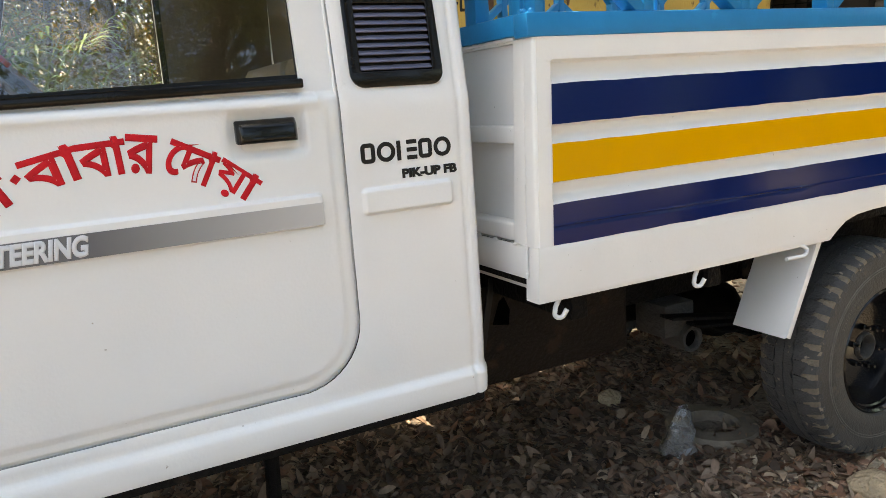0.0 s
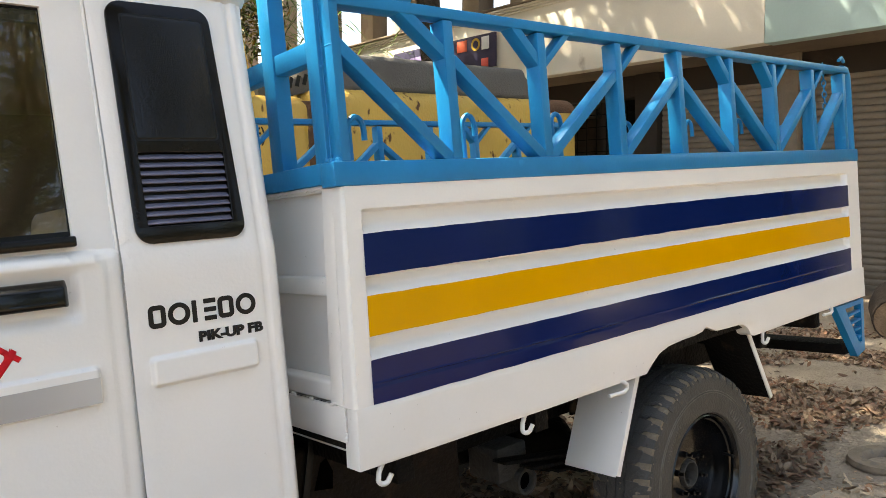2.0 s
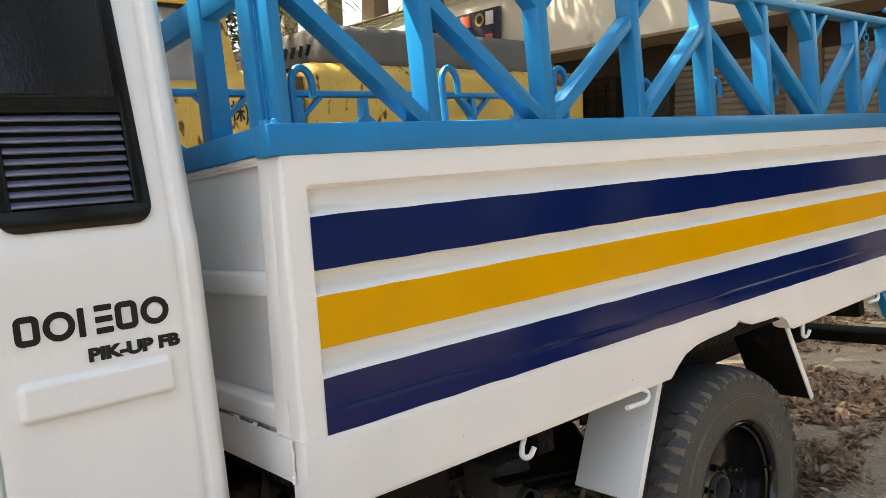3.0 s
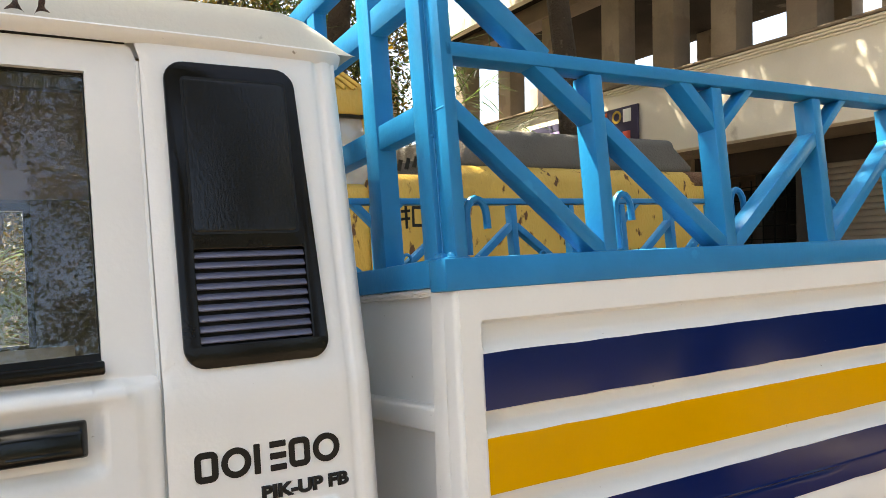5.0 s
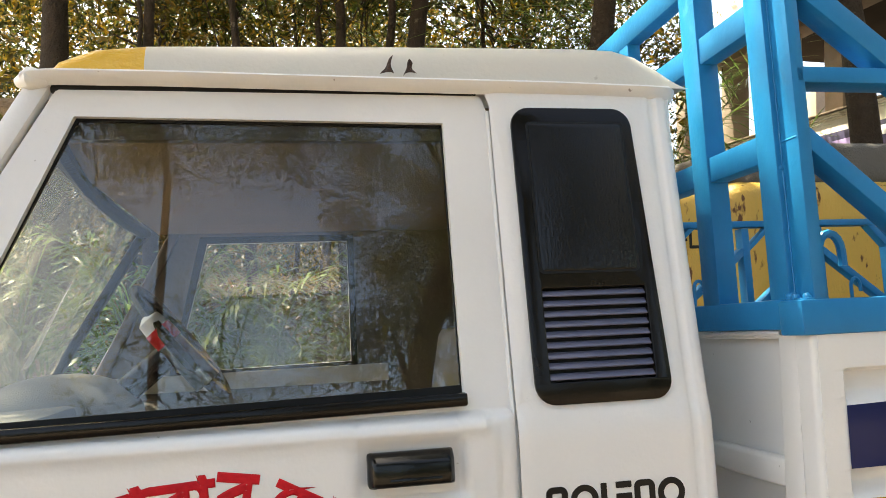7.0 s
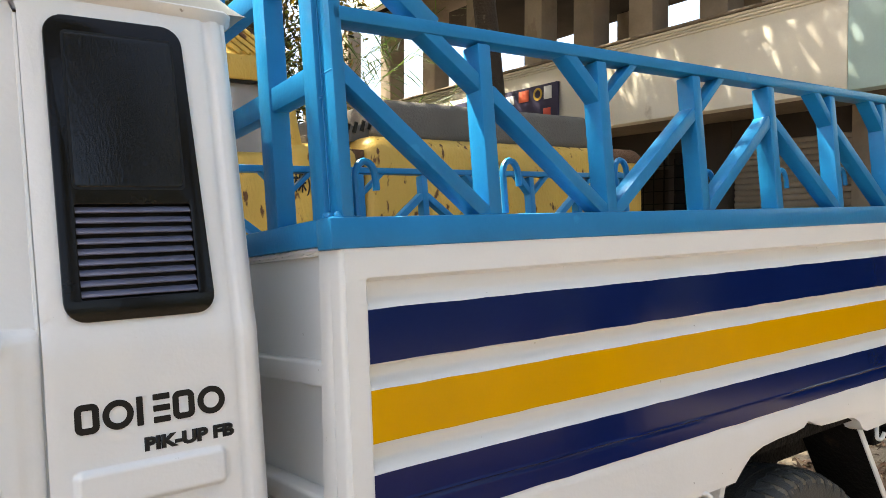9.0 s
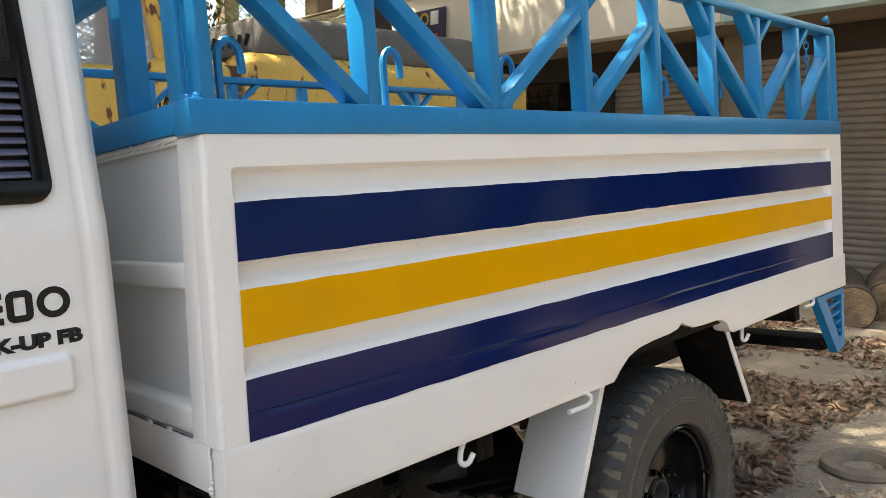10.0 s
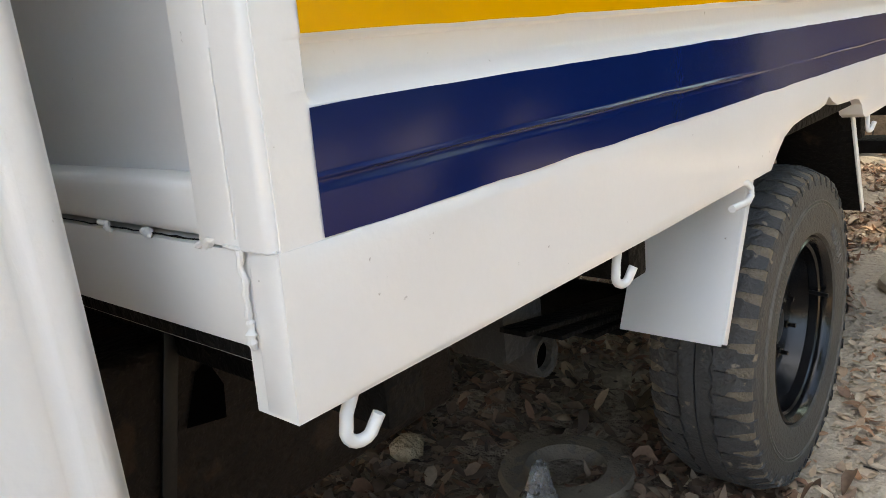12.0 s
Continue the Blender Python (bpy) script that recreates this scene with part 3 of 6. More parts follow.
roof = part("roof", roof_mesh(-0.940, -0.06), ROOFTONE, truck, "white domed cab roof with a rain gutter")
part("roof_front", roof_mesh(-1.15, -0.940), ROOFY, roof, "yellow painted front of the roof")
for s in (0, 1):
    yy = lambda y: y if not s else W - y
    lip = bmesh.new()
    rings = []
    for x, y, z, k in ((-1.088, 0.152, 1.795, 0.35), (-1.084, 0.147, 1.796, 0.8), (-1.070, 0.144, 1.797, 1.0), (-1.04, 0.143, 1.799, 1.0), (-0.9, 0.142, 1.799, 1.0), (-0.6, 0.142, 1.796, 1.0), (-0.3, 0.142, 1.794, 1.0), (-0.15, 0.143, 1.791, 1.0), (-0.11, 0.147, 1.790, 1.1), (-0.094, 0.160, 1.790, 0.9), (-0.088, 0.180, 1.790, 0.5)):
        ring = []
        for dy, dz in ((0.040, 0.012), (-0.002, 0.0095), (-0.009, 0.0078), (-0.0105, 0.0052), (-0.0072, -0.001), (0.003, -0.0095), (0.007, -0.011), (0.012, -0.004), (0.040, -0.003)):
            ring.append(lip.verts.new((x, yy(y + dy * k), z - 0.008 + dz * k)))
        rings.append(ring)
    for a, b in zip(rings, rings[1:]):
        for j in range(9):
            lip.faces.new((a[j], a[(j + 1) % 9], b[(j + 1) % 9], b[j]))
    lip.faces.new(rings[0])
    lip.faces.new(rings[-1])
    bmesh.ops.recalc_face_normals(lip, faces=lip.faces)
    part("rain_gutter", lip, WHITE2, roof)
    part("roof_rail", boxed(-1.055, -0.10, min(yy(0.166), yy(0.22)), max(yy(0.166), yy(0.22)), 1.760, 1.806, 0.004), WHITE, roof)
    # Black strip in the gap between gutter and door top.
    part("gutter_gap_strip", boxed(-1.05, -0.43, min(yy(0.158), yy(0.167)), max(yy(0.158), yy(0.167)), 1.772, 1.795, 0.002), RUBBER, roof)
    part("gutter_end", tube([(-1.092, yy(0.160), 1.785), (-1.074, yy(0.152), 1.789), (-1.05, yy(0.152), 1.788)], [0.008, 0.017, 0.010], 12), WHITE2, roof)
part("gutter_front", tube([(-1.075, 0.158, 1.796), (-1.125, 0.35, 1.80), (-1.185, MID, 1.80), (-1.125, W - 0.35, 1.80), (-1.075, W - 0.158, 1.796)], 0.013, 10), WHITE2, roof)
part("gutter_back", tube([(-0.092, 0.19, 1.790), (-0.085, 0.5, 1.795), (-0.085, W - 0.5, 1.795), (-0.092, W - 0.19, 1.790)], 0.012, 10), WHITE2, roof)
part("windscreen_header", tube([(-1.075, 0.19, 1.755), (-1.115, 0.45, 1.755), (-1.165, MID, 1.758), (-1.175, 1.2, 1.758), (-1.165, W - 0.19, 1.755)], 0.020, 8), RUBBER, truck)
part("headlining", boxed(-1.13, -0.13, 0.17, W - 0.17, 1.752, 1.768, 0.004), HEADL, truck, "brown cloth headlining")
for s in (0, 1):
    yy = lambda y: y if not s else W - y
    pil = beam((-1.056, yy(0.172), 1.80), (-1.343, yy(0.120), 1.25), 0.034, 0.036, 0.010)
    part("windscreen_pillar", pil, DARKIN if s else WHITE, truck)
    part("pillar_trim", beam((-1.075 - 0.085 * s, yy(0.205), 1.76), (-1.36 - 0.105 * s, yy(0.175), 1.26), 0.026, 0.04, 0.008), RUBBER, truck)
scr = bmesh.new()
vs = [scr.verts.new(p) for p in ((-1.365, 0.15, 1.25), (-1.475, W - 0.15, 1.25), (-1.180, W - 0.19, 1.79), (-1.085, 0.19, 1.79))]
scr.faces.new(vs)
part("windscreen", scr, DUSTY, truck, "raked glass windscreen")
# far door: trim panel with a window opening
FDW = [(-0.985, 1.722), (-0.545, 1.722), (-0.540, 1.330), (-1.09, 1.322)]
FD = [(-0.13, 1.77), (-0.13, 0.58), (-1.36, 0.58), (-1.36, 1.285), (-1.07, 1.77)]
fd = part("far_door", sheet(FD, [FDW], (), span(0.6, 1.77, 0.1), lambda x, z: W - cab_y(z) - 0.012, thick=0.012), WHITE, truck)
part("door_trim", sheet([(-0.42, 1.318), (-0.42, 1.262), (-1.33, 1.262), (-1.33, 1.312)], [], (), (1.29,), lambda x, z: W - cab_y(z) - 0.05, thick=0.03, roll=0.01), BEIGE, fd, "beige door trim")
# Below the beige strip this dark panel stands in for shade.
part("upper_trim", sheet([(-0.14, 1.76), (-0.14, 0.60), (-1.33, 0.60), (-1.33, 1.27), (-1.06, 1.76)], [FDW], (), span(0.7, 1.76, 0.1), lambda x, z: W - cab_y(z) - 0.022, thick=0.006), DARKIN, fd)
part("far_window_frame", sheet([(x + (-0.02 if x < -0.8 else 0.02), z + (0.02 if z > 1.5 else -0.02)) for x, z in FDW], [FDW], (), (1.4, 1.5, 1.6), lambda x, z: W - cab_y(z) - 0.03, thick=0.014), RUBBER, fd)
part("window_pane", sheet(FDW, [], (), (1.5,), lambda x, z: W - cab_y(z) - 0.006), GLASS, fd)
part("back_trim", boxed(-0.145, -0.121, 0.17, W - 0.17, 0.60, 1.75, 0.004), DARKIN, truck)
part("near_trim", sheet([(-0.14, 1.76), (-0.14, 0.62), (-0.40, 0.62), (-0.40, 1.76)], [], (), span(0.7, 1.7, 0.1), lambda x, z: cab_y(z) + 0.04, thick=0.01), DARKIN, truck)
# cabin: seats, dashboard, steering wheel
for y0, y1 in ((0.22, 0.98), (1.04, 1.50)):
    s = part("seat", boxed(-0.72, -0.24, y0, y1, 0.80, 0.95, 0.04, 3), CLOTH, truck)
    part("backrest", beam((-0.30, (y0 + y1) / 2, 0.90), (-0.205, (y0 + y1) / 2, 1.42), 0.10, y1 - y0, 0.03), CLOTH, s)
dash = part("dashboard", boxed(-1.44, -1.10, 0.13, W - 0.13, 0.86, 1.245, 0.05, 4), DASH, truck, "grey plastic dashboard")
hood = bmesh.new()
bmesh.ops.create_uvsphere(hood, u_segments=28, v_segments=14, radius=1)
for v in hood.verts:
    v.co = Vector((-1.30 + 0.19 * v.co.x, 1.10 + 0.27 * math.copysign(abs(v.co.y) ** 0.7, v.co.y), 1.235 + 0.115 * v.co.z))
part("instrument_hood", hood, DASH, dash, "rounded pale grey instrument hood")
part("dash_top", beam((-1.40, MID, 1.255), (-1.20, MID, 1.262), 0.05, W - 0.34, 0.02), DASH, dash)
sw = lathe([(0.172, -0.017), (0.188, -0.012), (0.194, 0.0), (0.188, 0.012), (0.172, 0.017), (0.158, 0.012), (0.154, 0.0), (0.158, -0.012), (0.172, -0.017)], 40)
swm = pose(-1.015, 1.15, 1.415, 0, 0, 90) @ pose(0, 0, 0, -38, 0, 0)
bmesh.ops.transform(sw, verts=sw.verts, matrix=swm)
wheel_s = part("steering_wheel", sw, BLACKP, truck, "black steering wheel")
for a in (90, 210, 330):
    p = swm @ Vector((0.175 * math.cos(radians(a)), 0, 0.175 * math.sin(radians(a))))
    part("spoke", beam(swm @ Vector((0, 0.012, 0)), p, 0.05, 0.012, 0.004, side=(1, 0, 0)), BLACKP, wheel_s)
part("column", tube([swm @ Vector((0, 0.0, 0)), (-1.22, 1.15, 1.24)], 0.035, 12), BLACKP, wheel_s)
part("wrapped_roll", tube([(-0.935, 1.02, 1.315), (-1.022, 1.00, 1.418)], [0.036, 0.032], 18), WEED, wheel_s, "silver wrapped roll on the wheel rim")
part("red_wrap", tube([(-1.022, 1.00, 1.418), (-1.050, 0.998, 1.450)], 0.0345, 18), REDP, wheel_s, "red wrapping band")
part("roll_end", tube([(-1.050, 0.998, 1.450), (-1.070, 0.996, 1.473), (-1.078, 0.996, 1.481)], [0.032, 0.029, 0.012], 18), PALE, wheel_s)

# bonnet and nose
bon = bmesh.new()
rows = []
for xx, zt in ((-2.44, 1.02), (-2.41, 1.07), (-2.2, 1.115), (-1.9, 1.155), (-1.6, 1.19), (-1.40, 1.235)):
    row = []
    for k in range(17):
        s = -1 + k / 8
        row.append(bon.verts.new((xx, MID + s * (MID - 0.13), zt - 0.06 * abs(s) ** 6)))
    rows.append(row)
for a, b in zip(rows, rows[1:]):
    for k in range(16):
        bon.faces.new((a[k], b[k], b[k + 1], a[k + 1]))
bmesh.ops.recalc_face_normals(bon, faces=bon.faces)
part("bonnet", bon, WHITE, truck)
FEND = [(-2.45, 0.62), (-2.45, 1.02), (-2.40, 1.06), (-1.37, 1.18), (-1.37, 0.60), (-1.46, 0.60)]
FEND += [(-1.87 + 0.42 * math.cos(radians(a)), 0.40 + 0.42 * math.sin(radians(a))) for a in range(28, 153, 8)] + [(-2.28, 0.62)]
for s in (0, 1):
    y0 = CAB0 + 0.01 if not s else W - CAB0 - 0.01
    part("wing", sheet(FEND, [], span(-2.4, -1.4, 0.1), span(0.6, 1.1, 0.1), lambda x, z: y0 + (0.03 if not s else -0.03) * smooth(-2.25, -2.45, x), thick=0.02 if not s else -0.02), WHITE, truck)
part("grille", boxed(-2.47, -2.40, 0.42, W - 0.42, 0.70, 1.0, 0.01), BLACKP, truck)
for y in (0.27, W - 0.27):
    lm = lathe([(0.0, -0.02), (0.06, -0.018), (0.085, 0.0), (0.085, 0.04)], 24)
    bmesh.ops.transform(lm, verts=lm.verts, matrix=pose(-2.45, y, 0.86, 0, 0, -90))
    part("headlight", lm, WEED, truck)
part("front_panel", boxed(-2.44, -2.39, 0.12, W - 0.12, 0.60, 1.03, 0.02), WHITE, truck)
part("bumper", boxed(-2.60, -2.44, 0.10, W - 0.10, 0.42, 0.60, 0.03, 3), BLACKP, truck)
part("bulkhead", boxed(-1.42, -1.38, 0.12, W - 0.12, 0.56, 1.24, 0.01), DARKIN, truck)
part("cab_floor", boxed(-1.38, -0.12, 0.12, W - 0.12, 0.575, 0.60, 0.006), UNDER, truck)


# ---- cargo bed ----
GROOVES = ((1.2795, 1.331), (1.1485, 1.1915), (1.0143, 1.0635))
BX0, BX1 = 0.0425, 2.520


def lean(z):
    """The pressed field leans a little with the front edge."""
    return 0.034 * (z - 1.16)


def bed_y(x, z):
    """Pressed side: three hollows between the painted ribs, each with a steep upper wall, round ends and a slope that runs out below, and a broken crease in the lowest rib."""
    u = x - lean(z)
    y = 0.0
    for lo, hi in GROOVES:
        if lo - 0.002 < z < hi + 0.002:
            fall = 0.025 * smooth(hi + 0.0005, hi - 0.0065, z) * (1 - (1 - min(1.0, max(0.0, (z - lo) / 0.022))) ** 2)
            ends = smooth(BX0 - 0.001, BX0 + 0.012, u) * smooth(BX1 + 0.001, BX1 - 0.012, u)
            y += fall * ends
    c = 0.9645 - 0.009 * min(u, 1.0) + 0.002 * noise.noise(Vector((u * 6, 1, 1)))
    broken = smooth(-0.25, 0.05, noise.noise(Vector((u * 2.3, 4, 7))))
    y -= 0.0019 * max(0.0, 1 - abs(z - c) / 0.0032) * smooth(0.05, 0.075, u) * smooth(2.46, 2.40, u) * (0.35 + 0.65 * broken)
    y += 0.0016 * smooth(c, c - 0.003, z) * smooth(c - 0.012, c - 0.004, z) * smooth(0.05, 0.075, u) * broken
    return y + 0.0012 * noise.noise(Vector((x * 3.1, z * 5, 2)))


def pressed(us, zs, depth, thick):
    """A pressed sheet on a grid that leans with its front edge."""
    bm = bmesh.new()
    grid = [[bm.verts.new((u + lean(z), depth(u + lean(z), z), z)) for z in zs] for u in us]
    for a, b in zip(grid, grid[1:]):
        for k in range(len(zs) - 1):
            bm.faces.new((a[k], b[k], b[k + 1], a[k + 1]))
    if thick:
        for e in bmesh.ops.extrude_face_region(bm, geom=bm.faces[:])["geom"]:
            if isinstance(e, bmesh.types.BMVert):
                e.co.y += thick
    bmesh.ops.recalc_face_normals(bm, faces=bm.faces)
    return bm


ENDS = [BX0 - 0.001, BX0 + 0.002, BX0 + 0.0045, BX0 + 0.007, BX0 + 0.010, BX0 + 0.013]
ENDS += [BX0 + BX1 - u for u in ENDS]
side_us = sorted({0.004, 0.02, 2.50, 2.636, *[round(u, 5) for u in ENDS], *span(0.06, 2.50, 0.04)})
CREASE = [0.940, *[0.946 + 0.0011 * k for k in range(22)], 0.975]
side_zs = sorted({0.916, 0.9185, 1.04, 1.10, 1.17, 1.24, 1.36, 1.381, *CREASE, *[round(z, 5) for lo, hi in GROOVES for z in (lo - 0.002, lo, lo + 0.002, lo + 0.004, lo + 0.006, lo + 0.008, lo + 0.010, lo + 0.012, lo + 0.016, lo + 0.019, lo + 0.022, hi - 0.010, hi - 0.008, hi - 0.0065, hi - 0.005, hi - 0.0035, hi - 0.002, hi, hi + 0.001, hi + 0.003)]})
side = part("bed_side", pressed(side_us, side_zs, bed_y, 0.02), WHITE, truck, "white pressed steel side of the cargo bed")
for z0, z1, m, lab in ((1.1915, 1.2795, NAVY, "navy blue painted stripe"), (1.0635, 1.1485, YELLOW, "yellow painted stripe"), (0.919, 1.0140, NAVY, "navy blue painted stripe with a crease")):
    us = [BX0 + (BX1 - BX0) * k / 80 for k in range(81)]
    zs = sorted({z0, z1, (z0 + z1) / 2, *[z for z in CREASE if z0 < z < z1]})

    def coat_y(x, z, z0=z0, z1=z1):
        return bed_y(x, z) - 0.0014 if z0 + 0.002 < z < z1 - 0.002 else bed_y(x, min(max(z, z0 + 0.003), z1 - 0.003)) - 0.0014

    bm = pressed(us, zs, coat_y, 0.0)
    for v in bm.verts:  # brushed edges waver a little
        edge = -1 if v.co.z < z0 + 0.0005 else 1 if v.co.z > z1 - 0.0005 else 0
        v.co.z += 0.0016 * noise.noise(Vector((v.co.x * 14, z0 * 9 + edge, 1))) * abs(edge)
    part("painted_stripe", bm, m, side, lab)
# skirt with the wheel arch cut out of it
SKIRT = [(-0.013, 0.789), (-0.007, 0.918), (2.640, 0.918), (2.640, 0.793), (1.652, 0.788), (1.628, 0.798), (1.612, 0.822), (1.585, 0.836), (1.55, 0.842), (1.48, 0.843), (1.41, 0.846), (1.372, 0.858), (1.345, 0.870), (1.322, 0.858),
         (1.28, 0.853), (1.20, 0.851), (1.13, 0.846), (1.075, 0.832), (1.035, 0.808), (1.005, 0.786), (0.6, 0.785)]
skirt = part("bed_skirt", sheet(SKIRT, [], span(-0.03, 2.64, 0.07), (0.80, 0.82, 0.86, 0.905), lambda x, z: -0.003 + 0.0016 * noise.noise(Vector((x * 4, z * 6, 8))), thick=0.05, roll=0.003, rollw=0.006), WHITE2, truck, "white painted steel skirt under the cargo bed")
gus = boxed(-0.008, 0.012, 0.000, 0.038, 0.790, 0.919, 0.004, 3)
for v in gus.verts:
    v.co.x -= 0.005 * (0.921 - v.co.z) / 0.12 - 0.0012 * noise.noise(v.co * 60)
part("corner_gusset", gus, WHITE2, skirt)
# front board: corner post, panels set back behind a frame, a rib across, a cracked seam
front = part("bed_front", boxed(0.028, 0.045, 0.02, W - 0.02, 0.80, 1.381, 0.002), WHITE2, truck, "white front board of the cargo bed")
POSTLINE = ((0.034, 0.0040), (0.012, 0.0014), (0.0060, 0.0012), (0.0020, 0.0022), (-0.0008, 0.0042), (-0.0026, 0.0075), (-0.0032, 0.0120), (-0.0034, 0.0300), (-0.0034, 0.0380), (-0.0008, 0.0398), (-0.0002, 0.0412), (-0.0014, 0.0428), (-0.0020, 0.060), (-0.0020, 0.0840), (-0.0010, 0.0875), (0.0025, 0.0890), (0.034, 0.0890))
for far in (0, 1):
    bm = bmesh.new()
    rows = []
    for z in (0.9195, *span(0.9195, 1.3795, 0.03), 1.3795):
        row = []
        for k, (px, py) in enumerate(POSTLINE):
            wide = py + (0.30 * max(0.0, py - 0.02) - 0.004) * (0.5 - (z - 0.92) / 0.46) if py > 0.02 else py
            px += lean(z) + 0.0008 * noise.noise(Vector((z * 14, py * 40, 3)))
            row.append(bm.verts.new((px, wide if not far else W - wide, z)))
        rows.append(row)
    for ra, rb in zip(rows, rows[1:]):
        for k in range(len(POSTLINE) - 1):
            bm.faces.new((ra[k], ra[k + 1], rb[k + 1], rb[k]))
    bmesh.ops.recalc_face_normals(bm, faces=bm.faces)
    part("corner_post", bm, WHITE2, front, "white corner post with a caulked joint")
caulk = [(0.010 + 0.002 * noise.noise(Vector((k * 0.7, 1, 1))), 0.08 + 0.50 * k / 40, 1.3835 + 0.003 * noise.noise(Vector((k * 0.9, 5, 2)))) for k in range(41)]
part("caulk_bead", tube(caulk, [0.004 + 0.004 * abs(noise.noise(Vector((k * 0.6, 2, 5)))) for k in range(41)], 7), WHITE2, front)
part("top_frame", boxed(0.012, 0.034, 0.080, W - 0.080, 1.374, 1.387, 0.003), WHITE2, front)
part("cross_rib", boxed(0.004, 0.034, 0.080, W - 0.080, 1.150, 1.192, 0.006, 3), WHITE2, front)
part("lower_frame", boxed(-0.0065, 0.034, 0.086, W - 0.086, 0.9215, 0.966, 0.008, 3), WHITE2, front)
part("bottom_band", boxed(-0.0075, 0.034, 0.042, W - 0.042, 0.838, 0.9165, 0.003), WHITE2, front)
for k, (za, zb) in enumerate(((0.925, 1.06), (1.075, 1.13), (1.15, 1.375))):
    seam = lambda z: 0.0455 - 0.007 * (z - 0.92) / 0.46
    bead = [(-0.0018 + lean(z), seam(z) + 0.0014 * noise.noise(Vector((z * 60, k * 4.0, 0))), z) for z in (za + (zb - za) * j / 24 for j in range(25))]
    part("weld_seam", tube(bead, [0.0010 + 0.0026 * abs(noise.noise(Vector((j * 0.8, k, 3)))) for j in range(25)], 6), WHITE2, front)
bead = [(-0.0115 - 0.004 * (0.918 - z) / 0.12 + 0.002 * noise.noise(Vector((z * 90, 0, 5))), 0.040 + 0.003 * noise.noise(Vector((z * 70, 4, 1))), z) for z in (0.842 + 0.0766 * j / 26 for j in range(27))]
part("weld_bead", tube(bead, [0.0022 + 0.0040 * abs(noise.noise(Vector((j * 0.63, 6, 2)))) for j in range(27)], 8), WHITE2, front)
bead = [(-0.0100 + 0.004 * smooth(0.012, 0.0, y), y, 0.9190 + 0.0016 * noise.noise(Vector((y * 200, 2, 9)))) for y in (0.002 + 0.060 * j / 16 for j in range(17))]
part("weld_bead", tube(bead, [0.0014 + 0.0030 * abs(noise.noise(Vector((j * 0.7, 8, 4)))) for j in range(17)], 8), WHITE2, front)
crack = [(-0.0062, 0.075 + 0.36 * k / 30, 0.9190 + 0.0016 * noise.noise(Vector((k * 1.7, 0, 0)))) for k in range(31)]
part("cracked_seam", tube(crack, [0.0006 + 0.0013 * abs(noise.noise(Vector((k * 1.9, 1, 0)))) for k in range(31)], 5), UNDER, front)
for y, wide, drop in ((0.256, 0.020, 0.004), (0.180, 0.014, 0.002), (0.088, 0.030, -0.004)):
    bead = [(-0.0078 - 0.0015 * math.sin(j), y + wide * (j / 8 - 0.5), 0.9190 + drop * (j / 8 - 0.5) * 2 + 0.0022 * noise.noise(Vector((y * 90 + j * 0.9, 3, 3)))) for j in range(9)]
    part("weld_blob", tube(bead, [0.0015 + 0.0042 * math.sin(math.pi * (j + 0.6) / 9.2) * (0.7 + 0.6 * noise.noise(Vector((j * 1.1, y * 50, 8)))) for j in range(9)], 8), WHITE2, front)
part("far_bed_side", boxed(0.0, 2.64, W - 0.03, W, 0.79, 1.381, 0.004), WHITE, truck)
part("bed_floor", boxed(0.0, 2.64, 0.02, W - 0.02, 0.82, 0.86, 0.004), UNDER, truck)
part("tail_board", boxed(2.600, 2.640, 0.02, W - 0.02, 0.80, 1.381, 0.004), WHITE2, truck)

# ---- blue cargo rails ----
LOW = (1.380, 1.431)
POSTS = (0.334, 0.654, 0.981, 1.300, 1.619, 1.931, 2.253, 2.552)


